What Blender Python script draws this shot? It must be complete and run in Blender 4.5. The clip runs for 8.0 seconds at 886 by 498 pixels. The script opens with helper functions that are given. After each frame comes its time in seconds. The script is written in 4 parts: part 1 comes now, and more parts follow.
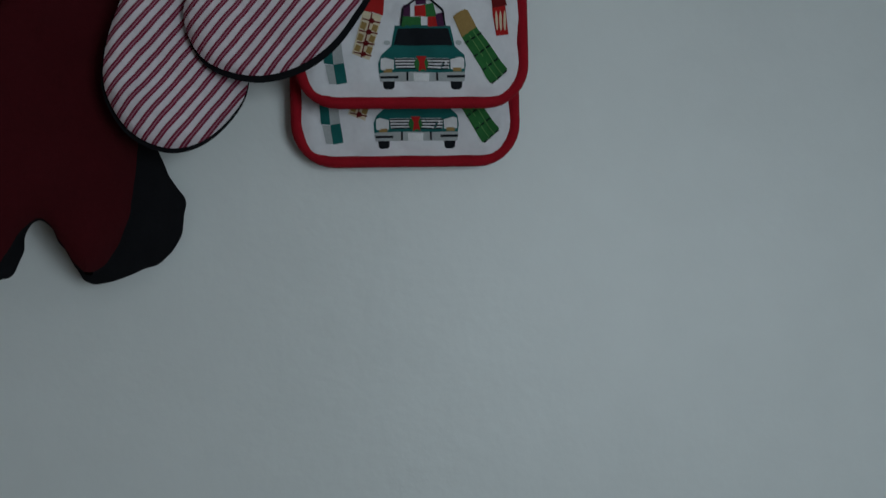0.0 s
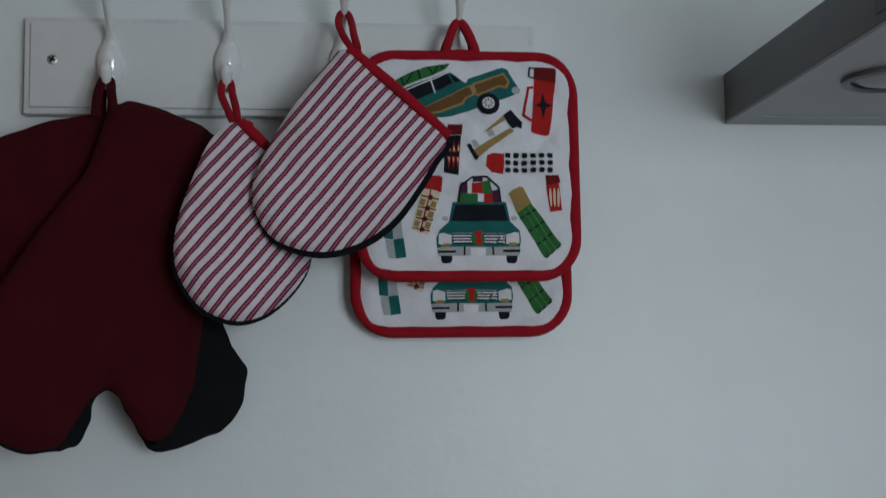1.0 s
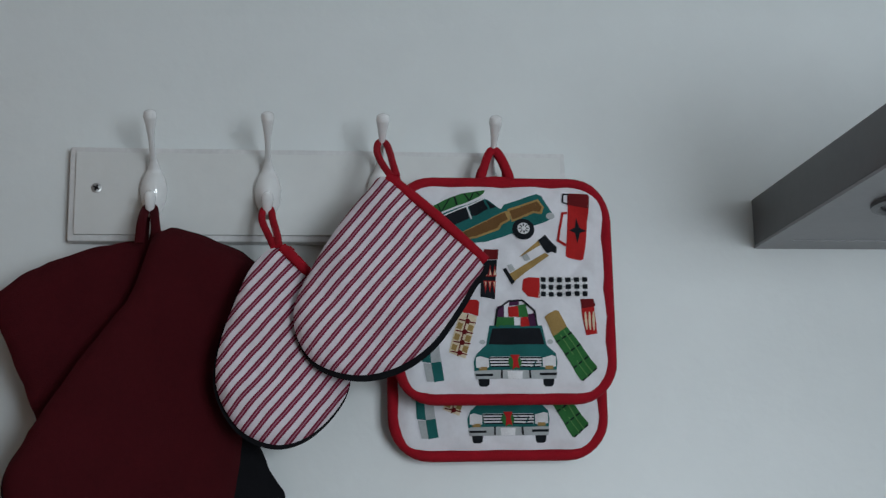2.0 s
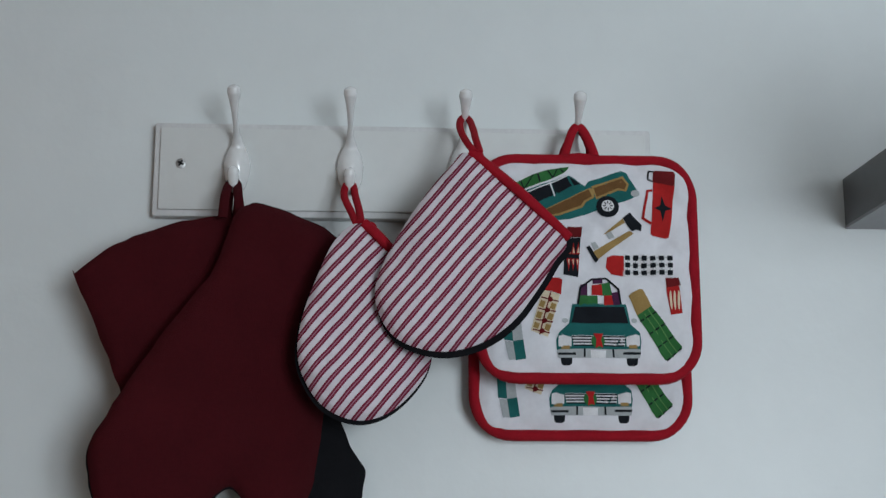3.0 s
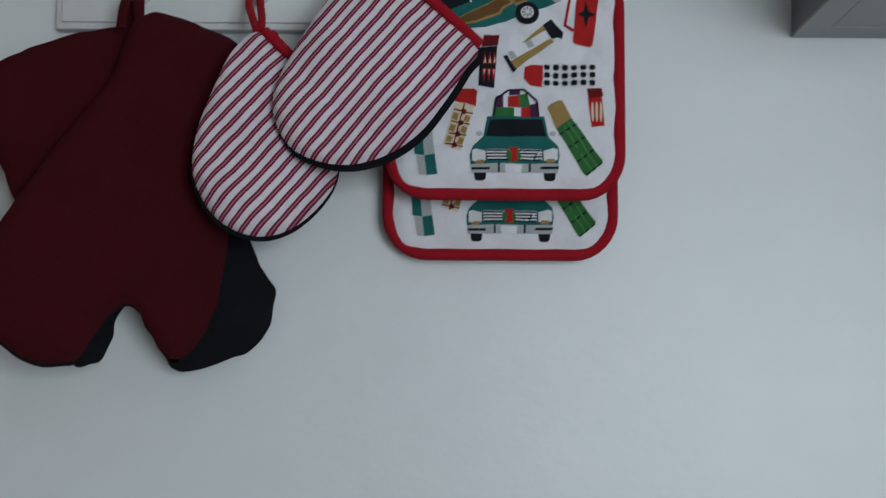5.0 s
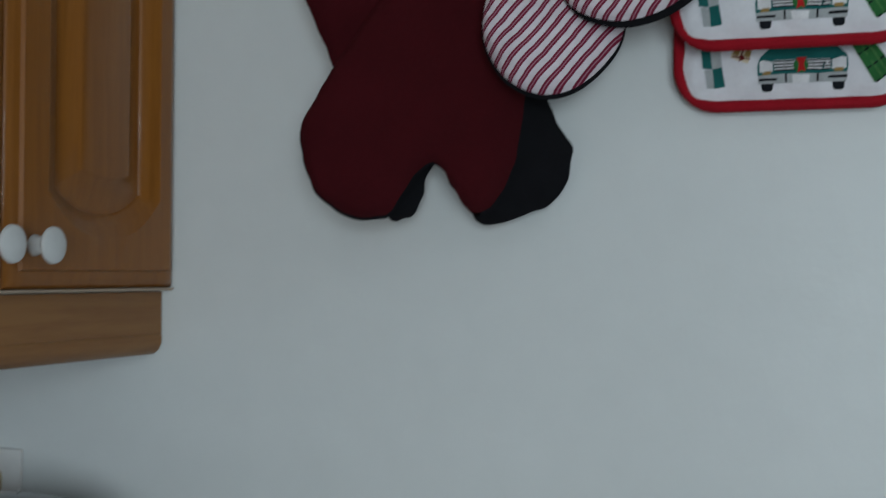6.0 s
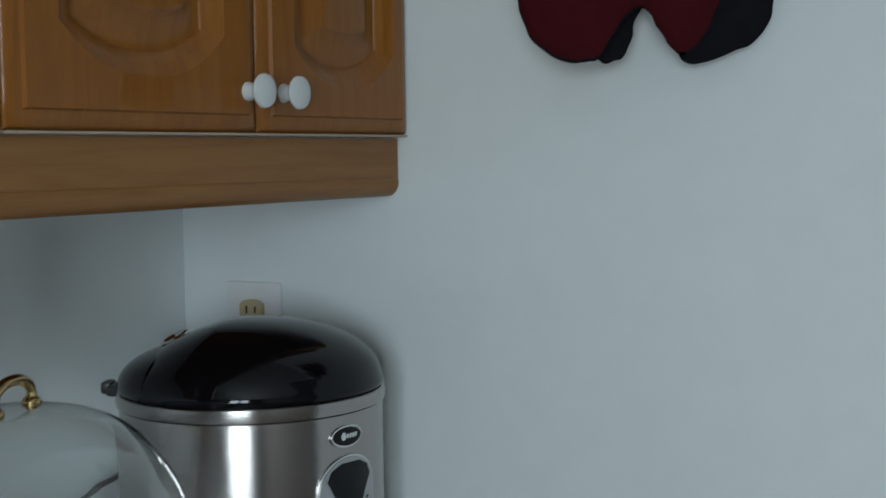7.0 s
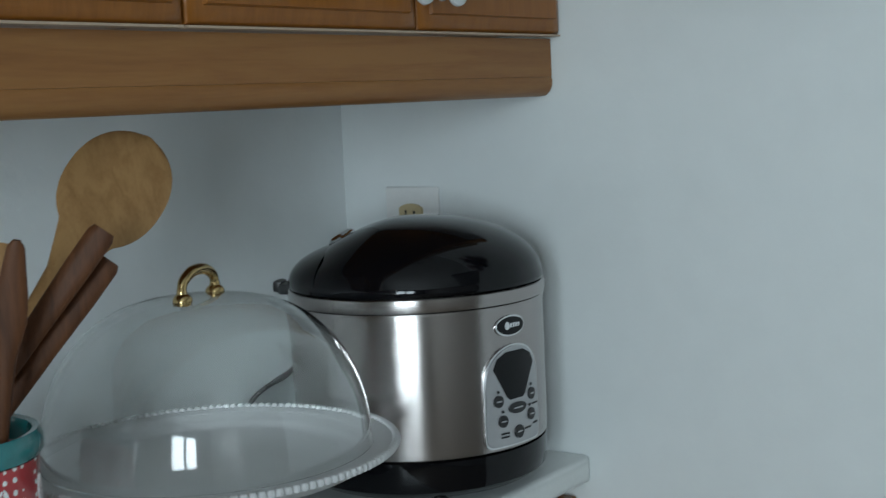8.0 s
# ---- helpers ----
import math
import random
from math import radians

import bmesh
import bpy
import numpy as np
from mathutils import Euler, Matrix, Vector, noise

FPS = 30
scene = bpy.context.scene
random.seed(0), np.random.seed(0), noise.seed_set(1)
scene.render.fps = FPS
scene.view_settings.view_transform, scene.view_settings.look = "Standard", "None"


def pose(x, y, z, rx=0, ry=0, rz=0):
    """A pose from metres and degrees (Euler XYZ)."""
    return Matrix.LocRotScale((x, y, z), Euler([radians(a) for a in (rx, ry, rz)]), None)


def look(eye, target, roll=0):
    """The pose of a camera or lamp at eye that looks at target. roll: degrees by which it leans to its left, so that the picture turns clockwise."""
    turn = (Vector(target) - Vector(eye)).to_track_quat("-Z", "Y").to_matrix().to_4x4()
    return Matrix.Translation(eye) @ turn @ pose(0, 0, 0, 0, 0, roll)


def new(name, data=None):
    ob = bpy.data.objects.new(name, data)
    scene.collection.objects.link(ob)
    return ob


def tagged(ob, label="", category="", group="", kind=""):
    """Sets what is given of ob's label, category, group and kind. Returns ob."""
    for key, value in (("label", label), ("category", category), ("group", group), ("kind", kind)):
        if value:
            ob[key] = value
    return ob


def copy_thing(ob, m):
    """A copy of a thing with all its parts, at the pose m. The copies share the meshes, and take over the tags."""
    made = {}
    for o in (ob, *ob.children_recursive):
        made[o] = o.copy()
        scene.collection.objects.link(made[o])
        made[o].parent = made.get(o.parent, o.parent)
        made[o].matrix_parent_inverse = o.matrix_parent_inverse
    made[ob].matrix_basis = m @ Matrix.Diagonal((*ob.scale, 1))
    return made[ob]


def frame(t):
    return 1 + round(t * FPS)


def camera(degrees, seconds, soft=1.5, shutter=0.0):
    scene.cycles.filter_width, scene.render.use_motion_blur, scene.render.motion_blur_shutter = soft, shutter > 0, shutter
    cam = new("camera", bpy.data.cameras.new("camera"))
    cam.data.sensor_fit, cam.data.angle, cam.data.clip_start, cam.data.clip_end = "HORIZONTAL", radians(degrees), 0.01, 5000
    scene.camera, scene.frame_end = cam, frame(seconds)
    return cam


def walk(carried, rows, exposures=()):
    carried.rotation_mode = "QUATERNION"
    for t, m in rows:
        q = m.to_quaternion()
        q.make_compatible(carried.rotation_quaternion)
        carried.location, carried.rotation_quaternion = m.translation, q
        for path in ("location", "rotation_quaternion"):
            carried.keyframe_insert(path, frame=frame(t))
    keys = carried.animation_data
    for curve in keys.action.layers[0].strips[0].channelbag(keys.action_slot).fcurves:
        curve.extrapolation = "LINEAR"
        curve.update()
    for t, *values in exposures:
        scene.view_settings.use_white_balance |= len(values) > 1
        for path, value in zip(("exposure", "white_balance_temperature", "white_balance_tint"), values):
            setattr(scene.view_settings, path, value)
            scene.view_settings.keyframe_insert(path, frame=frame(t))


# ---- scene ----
# ---- camera ----
cam = camera(37.0, 8.0, soft=1.3, shutter=0.25)
PATH = [  # seconds, eye, target, roll
    (0, (0.265, -1.187, 1.475), (0.534, 0.794, 1.505), -1.3),
    (0.5, (0.24, -1.197, 1.495), (0.513, 0.781, 1.602), -1.1),
    (1, (0.231, -1.215, 1.513), (0.471, 0.758, 1.734), -0.9),
    (1.5, (0.213, -1.224, 1.512), (0.462, 0.728, 1.871), -1.3),
    (1.7, (0.199, -1.228, 1.509), (0.453, 0.713, 1.915), -1.3),
    (2.8, (0.201, -1.21, 1.491), (0.324, 0.739, 1.922), -0.1),
    (3, (0.198, -1.212, 1.493), (0.313, 0.743, 1.9), 0.0),
    (3.5, (0.214, -1.219, 1.492), (0.334, 0.745, 1.851), 0.2),
    (4, (0.228, -1.224, 1.469), (0.395, 0.743, 1.789), -0.7),
    (4.2, (0.247, -1.221, 1.466), (0.422, 0.748, 1.771), -1.0),
    (5.4, (0.405, -1.143, 1.459), (0.147, 0.836, 1.588), 0.4),
    (5.5, (0.423, -1.145, 1.458), (0.079, 0.822, 1.572), 0.2),
    (5.7, (0.458, -1.159, 1.446), (-0.042, 0.775, 1.548), 0.0),
    (6, (0.49, -1.186, 1.426), (-0.179, 0.699, 1.46), 0.4),
    (6.3, (0.526, -1.216, 1.407), (-0.269, 0.618, 1.372), 0.4),
    (6.5, (0.541, -1.226, 1.403), (-0.342, 0.568, 1.336), -0.3),
    (7, (0.565, -1.273, 1.384), (-0.442, 0.449, 1.243), -0.8),
    (7.5, (0.563, -1.294, 1.359), (-0.528, 0.37, 1.161), -1.6),
    (8, (0.565, -1.321, 1.337), (-0.611, 0.282, 1.117), -2.7),
]

EXPOSE = ((0.0, -1.13, 6350, 5), (0.5, -0.95, 6400, 7), (1.0, -0.72, 6450, 9), (1.5, -0.50, 6500, 10), (2.8, -0.2, 6500, 10), (3.5, -0.05, 6500, 10), (4.2, -0.09, 6500, 10), (5.3, -0.47, 6450, 9),
          (5.5, -0.52, 6450, 8), (6.0, -0.42, 6400, 6), (6.5, -0.36, 6260, 3), (7.0, -0.27, 6240, 3), (8.0, -0.05, 6240, 3))
walk(cam, [(t, look(eye, target, roll)) for t, eye, target, roll in PATH], EXPOSE)

# ---- world, sky and window light ----
LEFT, RIGHT, BACK, TOP = -0.558, 2.9, -3.4, 2.5  # inner faces of the room
WIN_X, WIN_Z = (0.85, 2.05), (0.75, 2.05)  # window in the wall behind
world = bpy.data.worlds.new("sky")
scene.world = world
world.use_nodes = True
sky = world.node_tree.nodes.new("ShaderNodeTexSky")
sky.sky_type, sky.sun_disc = "NISHITA", False
sky.sun_elevation, sky.sun_rotation = radians(38), radians(20)
world.node_tree.nodes["Background"].inputs["Strength"].default_value = 0.1
world.node_tree.links.new(sky.outputs[0], world.node_tree.nodes["Background"].inputs["Color"])
lamp = bpy.data.lights.new("window_light", "AREA")
lamp.shape, lamp.size, lamp.size_y, lamp.energy, lamp.color = "RECTANGLE", 1.15, 1.25, 81, (0.82, 0.925, 1.01)
new("window_light", lamp).matrix_world = look((sum(WIN_X) / 2, BACK - 0.1, sum(WIN_Z) / 2), (sum(WIN_X) / 2 - 0.1, 0, sum(WIN_Z) / 2))


# ---- materials ----
def rgb(h):
    """Linear colour from a hex display colour."""
    c = [int(h[i:i + 2], 16) / 255 for i in (0, 2, 4)]
    return tuple(v / 12.92 if v < 0.04 else ((v + 0.055) / 1.055) ** 2.4 for v in c) + (1,)


def material(name, color, rough=0.5, metal=0.0, vary=0.12, scale=20.0, bump=0.0, bump_scale=200.0, stretch=(1, 1, 1), coat=0.0, sheen=0.0):
    """A surface with variation at two scales and fine relief."""
    m = bpy.data.materials.new(name)
    m.use_nodes = True
    t, b = m.node_tree, m.node_tree.nodes["Principled BSDF"]
    co = t.nodes.new("ShaderNodeTexCoord")
    mp = t.nodes.new("ShaderNodeMapping")
    mp.inputs["Scale"].default_value = stretch
    t.links.new(co.outputs["Object"], mp.inputs[0])
    n1, n2 = t.nodes.new("ShaderNodeTexNoise"), t.nodes.new("ShaderNodeTexNoise")
    n1.inputs["Scale"].default_value, n2.inputs["Scale"].default_value = scale, scale * 9
    n1.inputs["Detail"].default_value = n2.inputs["Detail"].default_value = 4
    add = t.nodes.new("ShaderNodeMath")
    add.operation = "ADD"
    ramp = t.nodes.new("ShaderNodeMapRange")
    ramp.inputs["From Min"].default_value, ramp.inputs["From Max"].default_value = 0.6, 1.4
    ramp.inputs["To Min"].default_value, ramp.inputs["To Max"].default_value = 1 - vary, 1 + vary
    mul = t.nodes.new("ShaderNodeVectorMath")
    mul.operation = "SCALE"
    mul.inputs[0].default_value = color[:3]
    for n in (n1, n2):
        t.links.new(mp.outputs[0], n.inputs["Vector"])
    t.links.new(n1.outputs["Fac"], add.inputs[0])
    t.links.new(n2.outputs["Fac"], add.inputs[1])
    t.links.new(add.outputs[0], ramp.inputs["Value"])
    t.links.new(ramp.outputs[0], mul.inputs["Scale"])
    t.links.new(mul.outputs[0], b.inputs["Base Color"])
    b.inputs["Roughness"].default_value, b.inputs["Metallic"].default_value = rough, metal
    b.inputs["Coat Weight"].default_value, b.inputs["Sheen Weight"].default_value = coat, sheen
    b.inputs["Specular IOR Level"].default_value = 0.12 if rough > 0.7 else 0.5
    if bump:
        n3, bp = t.nodes.new("ShaderNodeTexNoise"), t.nodes.new("ShaderNodeBump")
        n3.inputs["Scale"].default_value, n3.inputs["Detail"].default_value = bump_scale, 3
        bp.inputs["Strength"].default_value, bp.inputs["Distance"].default_value = bump, 0.002
        t.links.new(mp.outputs[0], n3.inputs["Vector"])
        t.links.new(n3.outputs["Fac"], bp.inputs["Height"])
        t.links.new(bp.outputs[0], b.inputs["Normal"])
    return m


def striped(name, angle, period):
    """Ticking cloth: white with paired dark red stripes."""
    m = material(name, (0.72, 0.68, 0.71), 0.9, bump=0.5, bump_scale=900, sheen=0.0)
    t, b = m.node_tree, m.node_tree.nodes["Principled BSDF"]
    base = b.inputs["Base Color"].links[0].from_socket
    co = t.nodes.new("ShaderNodeTexCoord")
    mp = t.nodes.new("ShaderNodeMapping")
    mp.inputs["Rotation"].default_value = (0, radians(angle), 0)
    sep, ra = t.nodes.new("ShaderNodeSeparateXYZ"), t.nodes.new("ShaderNodeValToRGB")
    warp, wa = t.nodes.new("ShaderNodeTexNoise"), t.nodes.new("ShaderNodeMath")
    warp.inputs["Scale"].default_value = 18
    wa.operation, wa.inputs[1].default_value = "MULTIPLY_ADD", 0.0035
    dv = t.nodes.new("ShaderNodeMath")
    dv.operation, dv.inputs[1].default_value = "DIVIDE", period
    fr = t.nodes.new("ShaderNodeMath")
    fr.operation = "FRACT"
    t.links.new(co.outputs["Object"], mp.inputs[0])
    t.links.new(mp.outputs[0], sep.inputs[0])
    t.links.new(co.outputs["Object"], warp.inputs["Vector"])
    t.links.new(warp.outputs["Fac"], wa.inputs[0])
    t.links.new(sep.outputs["X"], wa.inputs[2])
    t.links.new(wa.outputs[0], dv.inputs[0])
    t.links.new(dv.outputs[0], fr.inputs[0])
    e = ra.color_ramp.elements
    red, white, pink = (0.26, 0.020, 0.058, 1), (1.0, 0.97, 1.0, 1), (0.58, 0.27, 0.35, 1)
    e[0].position, e[0].color, e[1].position, e[1].color = 0.0, white, 0.05, red
    for pos, c in ((0.19, red), (0.235, pink), (0.285, pink), (0.33, red), (0.47, red), (0.52, white)):
        x = e.new(pos)
        x.color = c
    t.links.new(fr.outputs[0], ra.inputs[0])
    mx = t.nodes.new("ShaderNodeMix")
    mx.data_type, mx.blend_type = "RGBA", "MULTIPLY"
    mx.inputs["Factor"].default_value = 1
    t.links.new(base, mx.inputs[6])
    t.links.new(ra.outputs[0], mx.inputs[7])
    t.links.new(mx.outputs[2], b.inputs["Base Color"])
    folds, swell = t.nodes.new("ShaderNodeTexNoise"), t.nodes.new("ShaderNodeBump")
    folds.inputs["Scale"].default_value, folds.inputs["Detail"].default_value, folds.inputs["Distortion"].default_value = 32, 2, 0.6
    swell.inputs["Strength"].default_value, swell.inputs["Distance"].default_value = 0.6, 0.006
    t.links.new(co.outputs["Object"], folds.inputs["Vector"])
    t.links.new(folds.outputs["Fac"], swell.inputs["Height"])
    t.links.new(swell.outputs[0], t.nodes["Bump"].inputs["Normal"])
    return m


def wooden(name, dark, light, rough=0.35, axis="Y", coat=0.3):
    """Varnished wood with grain along an axis."""
    m = material(name, light, rough, vary=0.06, scale=6, coat=coat)
    t, b = m.node_tree, m.node_tree.nodes["Principled BSDF"]
    b.inputs["Specular IOR Level"].default_value = 0.22
    co = t.nodes.new("ShaderNodeTexCoord")
    mp = t.nodes.new("ShaderNodeMapping")
    s = {"X": (5, 75, 75), "Y": (75, 5, 75), "Z": (75, 75, 5)}[axis]
    mp.inputs["Scale"].default_value = s
    n, n2, ra = t.nodes.new("ShaderNodeTexNoise"), t.nodes.new("ShaderNodeTexNoise"), t.nodes.new("ShaderNodeValToRGB")
    n.inputs["Scale"].default_value, n.inputs["Detail"].default_value, n.inputs["Distortion"].default_value = 1.0, 6, 0.8
    n2.inputs["Scale"].default_value, n2.inputs["Detail"].default_value = 6.0, 3
    ad = t.nodes.new("ShaderNodeMath")
    ad.operation, ad.inputs[1].default_value = "MULTIPLY_ADD", 0.35
    ra.color_ramp.elements[0].position, ra.color_ramp.elements[0].color = 0.42, dark
    ra.color_ramp.elements[1].position, ra.color_ramp.elements[1].color = 0.82, light
    t.links.new(co.outputs["Object"], mp.inputs[0])
    t.links.new(mp.outputs[0], n.inputs["Vector"])
    t.links.new(mp.outputs[0], n2.inputs["Vector"])
    t.links.new(n2.outputs["Fac"], ad.inputs[0])
    t.links.new(n.outputs["Fac"], ad.inputs[2])
    t.links.new(ad.outputs[0], ra.inputs[0])
    t.links.new(ra.outputs[0], b.inputs["Base Color"])
    bp = t.nodes.new("ShaderNodeBump")
    bp.inputs["Strength"].default_value, bp.inputs["Distance"].default_value = 0.25, 0.0006
    t.links.new(ad.outputs[0], bp.inputs["Height"])
    t.links.new(bp.outputs[0], b.inputs["Normal"])
    return m


def clear_glass(name):
    m = bpy.data.materials.new(name)
    m.use_nodes = True
    b = m.node_tree.nodes["Principled BSDF"]
    b.inputs["Base Color"].default_value = (0.97, 0.985, 0.98, 1)
    b.inputs["Roughness"].default_value, b.inputs["IOR"].default_value = 0.0, 1.48
    b.inputs["Transmission Weight"].default_value = 1
    return m


def dotted(name, ground, dot, spacing, size):
    """Glaze with rows of small painted dots, laid round the vertical axis."""
    m = material(name, ground, 0.2, vary=0.08, coat=0.5)
    t, b = m.node_tree, m.node_tree.nodes["Principled BSDF"]
    base = b.inputs["Base Color"].links[0].from_socket
    co, vo, lt, mx = (t.nodes.new("ShaderNode" + k) for k in ("TexCoord", "TexVoronoi", "Math", "Mix"))
    vo.inputs["Scale"].default_value, vo.inputs["Randomness"].default_value = 1 / spacing, 0.15
    lt.operation, lt.inputs[1].default_value = "LESS_THAN", size / spacing
    mx.data_type = "RGBA"
    t.links.new(co.outputs["Object"], vo.inputs["Vector"])
    t.links.new(vo.outputs["Distance"], lt.inputs[0])
    t.links.new(lt.outputs[0], mx.inputs[0])
    t.links.new(base, mx.inputs[6])
    mx.inputs[7].default_value = dot
    t.links.new(mx.outputs[2], b.inputs["Base Color"])
    return m


WALL = material("wall_paint", (0.72, 0.75, 0.75), 0.40, vary=0.03, scale=2.5, bump=0.16, bump_scale=70)
wt = WALL.node_tree
wave, swell = wt.nodes.new("ShaderNodeTexNoise"), wt.nodes.new("ShaderNodeBump")
wave.inputs["Scale"].default_value, wave.inputs["Detail"].default_value = 7, 5
swell.inputs["Strength"].default_value, swell.inputs["Distance"].default_value = 0.35, 0.006
wt.links.new(wt.nodes["Texture Coordinate"].outputs["Object"], wave.inputs["Vector"])
wt.links.new(wave.outputs["Fac"], swell.inputs["Height"])
wt.links.new(swell.outputs[0], wt.nodes["Bump"].inputs["Normal"])
CEIL = material("ceiling_paint", (0.78, 0.78, 0.77), 0.8, vary=0.03, scale=3)
FLOOR = material("floor_vinyl", (0.16, 0.13, 0.10), 0.4, vary=0.15, scale=5)
WHITE = material("white_gloss_paint", (0.76, 0.76, 0.75), 0.28, vary=0.03, scale=15, bump=0.05, bump_scale=120)
RACK = material("rack_paint", (0.70, 0.71, 0.70), 0.35, vary=0.03, scale=8, bump=0.08, bump_scale=150)
# moulded edge: a touch darker and more mottled than the board
RACK_EDGE = material("rack_grey_edge", (0.67, 0.67, 0.67), 0.42, vary=0.10, scale=25)
SCREW = material("dull_zinc", (0.48, 0.48, 0.48), 0.45, 0.8, vary=0.2, scale=200)
# unseen walls: colour darkened to hold down bounced fill and deepen reflections
DIM_WALL = material("dim_unseen_wall", (0.27, 0.255, 0.24), 0.7, vary=0.05, scale=3)
KNOB = material("white_knob_ceramic", (0.62, 0.63, 0.63), 0.18, vary=0.04)
CERAMIC = material("white_ceramic", (0.80, 0.80, 0.80), 0.10, vary=0.02, coat=0.6)
MAROON = material("maroon_cotton", (0.056, 0.0046, 0.0074), 0.92, vary=0.14, scale=30, bump=0.6, bump_scale=1200, sheen=0.0)
BLACK_CLOTH = material("black_cotton", (0.008, 0.008, 0.010), 0.9, vary=0.2, scale=40, bump=0.5, bump_scale=1000)
STRIPE = striped("red_ticking", -40, 0.0088)
QUILT = material("white_quilted_cotton", (0.74, 0.73, 0.77), 0.9, vary=0.05, scale=25, bump=0.22, bump_scale=1100, sheen=0.0)
RED_TAPE = material("red_bias_tape", (0.33, 0.008, 0.018), 0.75, vary=0.15, scale=60, bump=0.5, bump_scale=800, sheen=0.0)
WOOD = wooden("honey_oak", (0.214, 0.075, 0.0115, 1), (0.276, 0.102, 0.0165, 1), 0.32, "Z", 0.12)
WOOD_Y = wooden("honey_oak_rail", (0.222, 0.092, 0.026, 1), (0.290, 0.134, 0.041, 1), 0.42, "Y", 0.1)
BEECH = wooden("pale_beech", (0.26, 0.140, 0.055, 1), (0.37, 0.215, 0.088, 1), 0.55, "Z", 0.05)
WALNUT = wooden("dark_walnut", (0.055, 0.020, 0.008, 1), (0.115, 0.045, 0.018, 1), 0.5, "Z", 0.1)
STEEL = material("brushed_steel", (0.40, 0.37, 0.36), 0.24, 1.0, vary=0.05, scale=9, bump=0.05, bump_scale=14, stretch=(1, 1, 90))
brush = STEEL.node_tree.nodes.new("ShaderNodeTangent")  # brushed round the pot, so highlights run up and down
brush.direction_type, brush.axis = "RADIAL", "Z"
for socket, value in (("Anisotropic", 0.9), ("Anisotropic Rotation", 0.25)):
    STEEL.node_tree.nodes["Principled BSDF"].inputs[socket].default_value = value
STEEL.node_tree.links.new(brush.outputs[0], STEEL.node_tree.nodes["Principled BSDF"].inputs["Tangent"])
CHROME = material("polished_chrome", (0.75, 0.75, 0.76), 0.08, 1.0, vary=0.02)
HOOD = material("grey_hood_steel", (0.14, 0.14, 0.145), 0.45, 0.4, vary=0.06, scale=12)
HOOD_PANEL = material("grey_hood_underside", (0.30, 0.30, 0.31), 0.45, 0.4, vary=0.05, scale=12)
GLOSS_BLACK = material("black_gloss_plastic", (0.003, 0.003, 0.004), 0.07, vary=0.05)
GLOSS_BLACK.node_tree.nodes["Principled BSDF"].inputs["Specular IOR Level"].default_value = 0.3
MATT_BLACK = material("black_plastic", (0.012, 0.012, 0.013), 0.35, vary=0.1)
BRASS = material("polished_brass", (0.46, 0.33, 0.15), 0.2, 1.0, vary=0.1, scale=60)
GLASS = clear_glass("clear_glass")
COUNTER = material("white_laminate", (0.70, 0.72, 0.71), 0.3, vary=0.04, scale=20)
IVORY = material("ivory_plastic", (0.52, 0.42, 0.24), 0.35, vary=0.04)
PLATE = material("white_plate_plastic", (0.54, 0.54, 0.54), 0.35, vary=0.02)
TEAL_GLAZE = material("teal_glaze", (0.018, 0.17, 0.175), 0.15, vary=0.15, coat=0.5)
RED_DOTS = dotted("red_dotted_glaze", (0.42, 0.022, 0.028), (0.8, 0.78, 0.76, 1), 0.0090, 0.0023)
CREAM = material("cream_edge_band", (0.42, 0.32, 0.23), 0.5, vary=0.05)
PRINT = {k: material("print_" + k, c, 0.9, vary=0.14, scale=80, bump=0.4, bump_scale=900) for k, c in dict(
    teal=(0.018, 0.125, 0.12), green=(0.035, 0.15, 0.045), dark=(0.012, 0.014, 0.018), brown=(0.15, 0.075, 0.028), red=(0.42, 0.02, 0.02),
    maroon=(0.14, 0.012, 0.014), tan=(0.34, 0.22, 0.08), grey=(0.42, 0.44, 0.45), cream=(0.68, 0.58, 0.42), white=(0.75, 0.74, 0.76), wine=(0.07, 0.02, 0.06), leaf=(0.10, 0.24, 0.08)).items()}


# ---- mesh helpers ----
from mathutils.geometry import delaunay_2d_cdt


def thing(name, label, category, group="", kind="", at=(0, 0, 0)):
    ob = new(name)
    ob.location = at
    return tagged(ob, label, category, group, kind)


def mesh_object(name, bm, mats, smooth=True):
    me = bpy.data.meshes.new(name)
    bmesh.ops.recalc_face_normals(bm, faces=bm.faces)
    bm.to_mesh(me)
    bm.free()
    for m in (mats if isinstance(mats, (list, tuple)) else [mats]):
        me.materials.append(m)
    if smooth:
        me.shade_smooth()
        me.set_sharp_from_angle(angle=radians(42))
    return new(name, me)


def part(name, bm, mats, parent, label="", smooth=True):
    ob = mesh_object(name, bm, mats, smooth)
    ob.parent = parent
    if parent.parent is None:
        base = parent.location
    else:
        base = parent.parent.location
    ob.location = (0, 0, 0) if parent.type == "MESH" else -Vector(base)
    return tagged(ob, label)


def solid(name, bm, mats, label, category, kind="", group="", smooth=True):
    return tagged(mesh_object(name, bm, mats, smooth), label, category, group, kind)


def box(x0, x1, y0, y1, z0, z1, bevel=0.0, bm=None):
    bm = bm or bmesh.new()
    g = bmesh.ops.create_cube(bm, size=1)["verts"]
    for v in g:
        v.co = Vector(((x0 + x1) / 2 + v.co.x * abs(x1 - x0), (y0 + y1) / 2 + v.co.y * abs(y1 - y0), (z0 + z1) / 2 + v.co.z * abs(z1 - z0)))
    if bevel:
        es = list({e for v in g for e in v.link_edges})
        bmesh.ops.bevel(bm, geom=es, offset=bevel, segments=2, profile=0.6, affect="EDGES")
    return bm


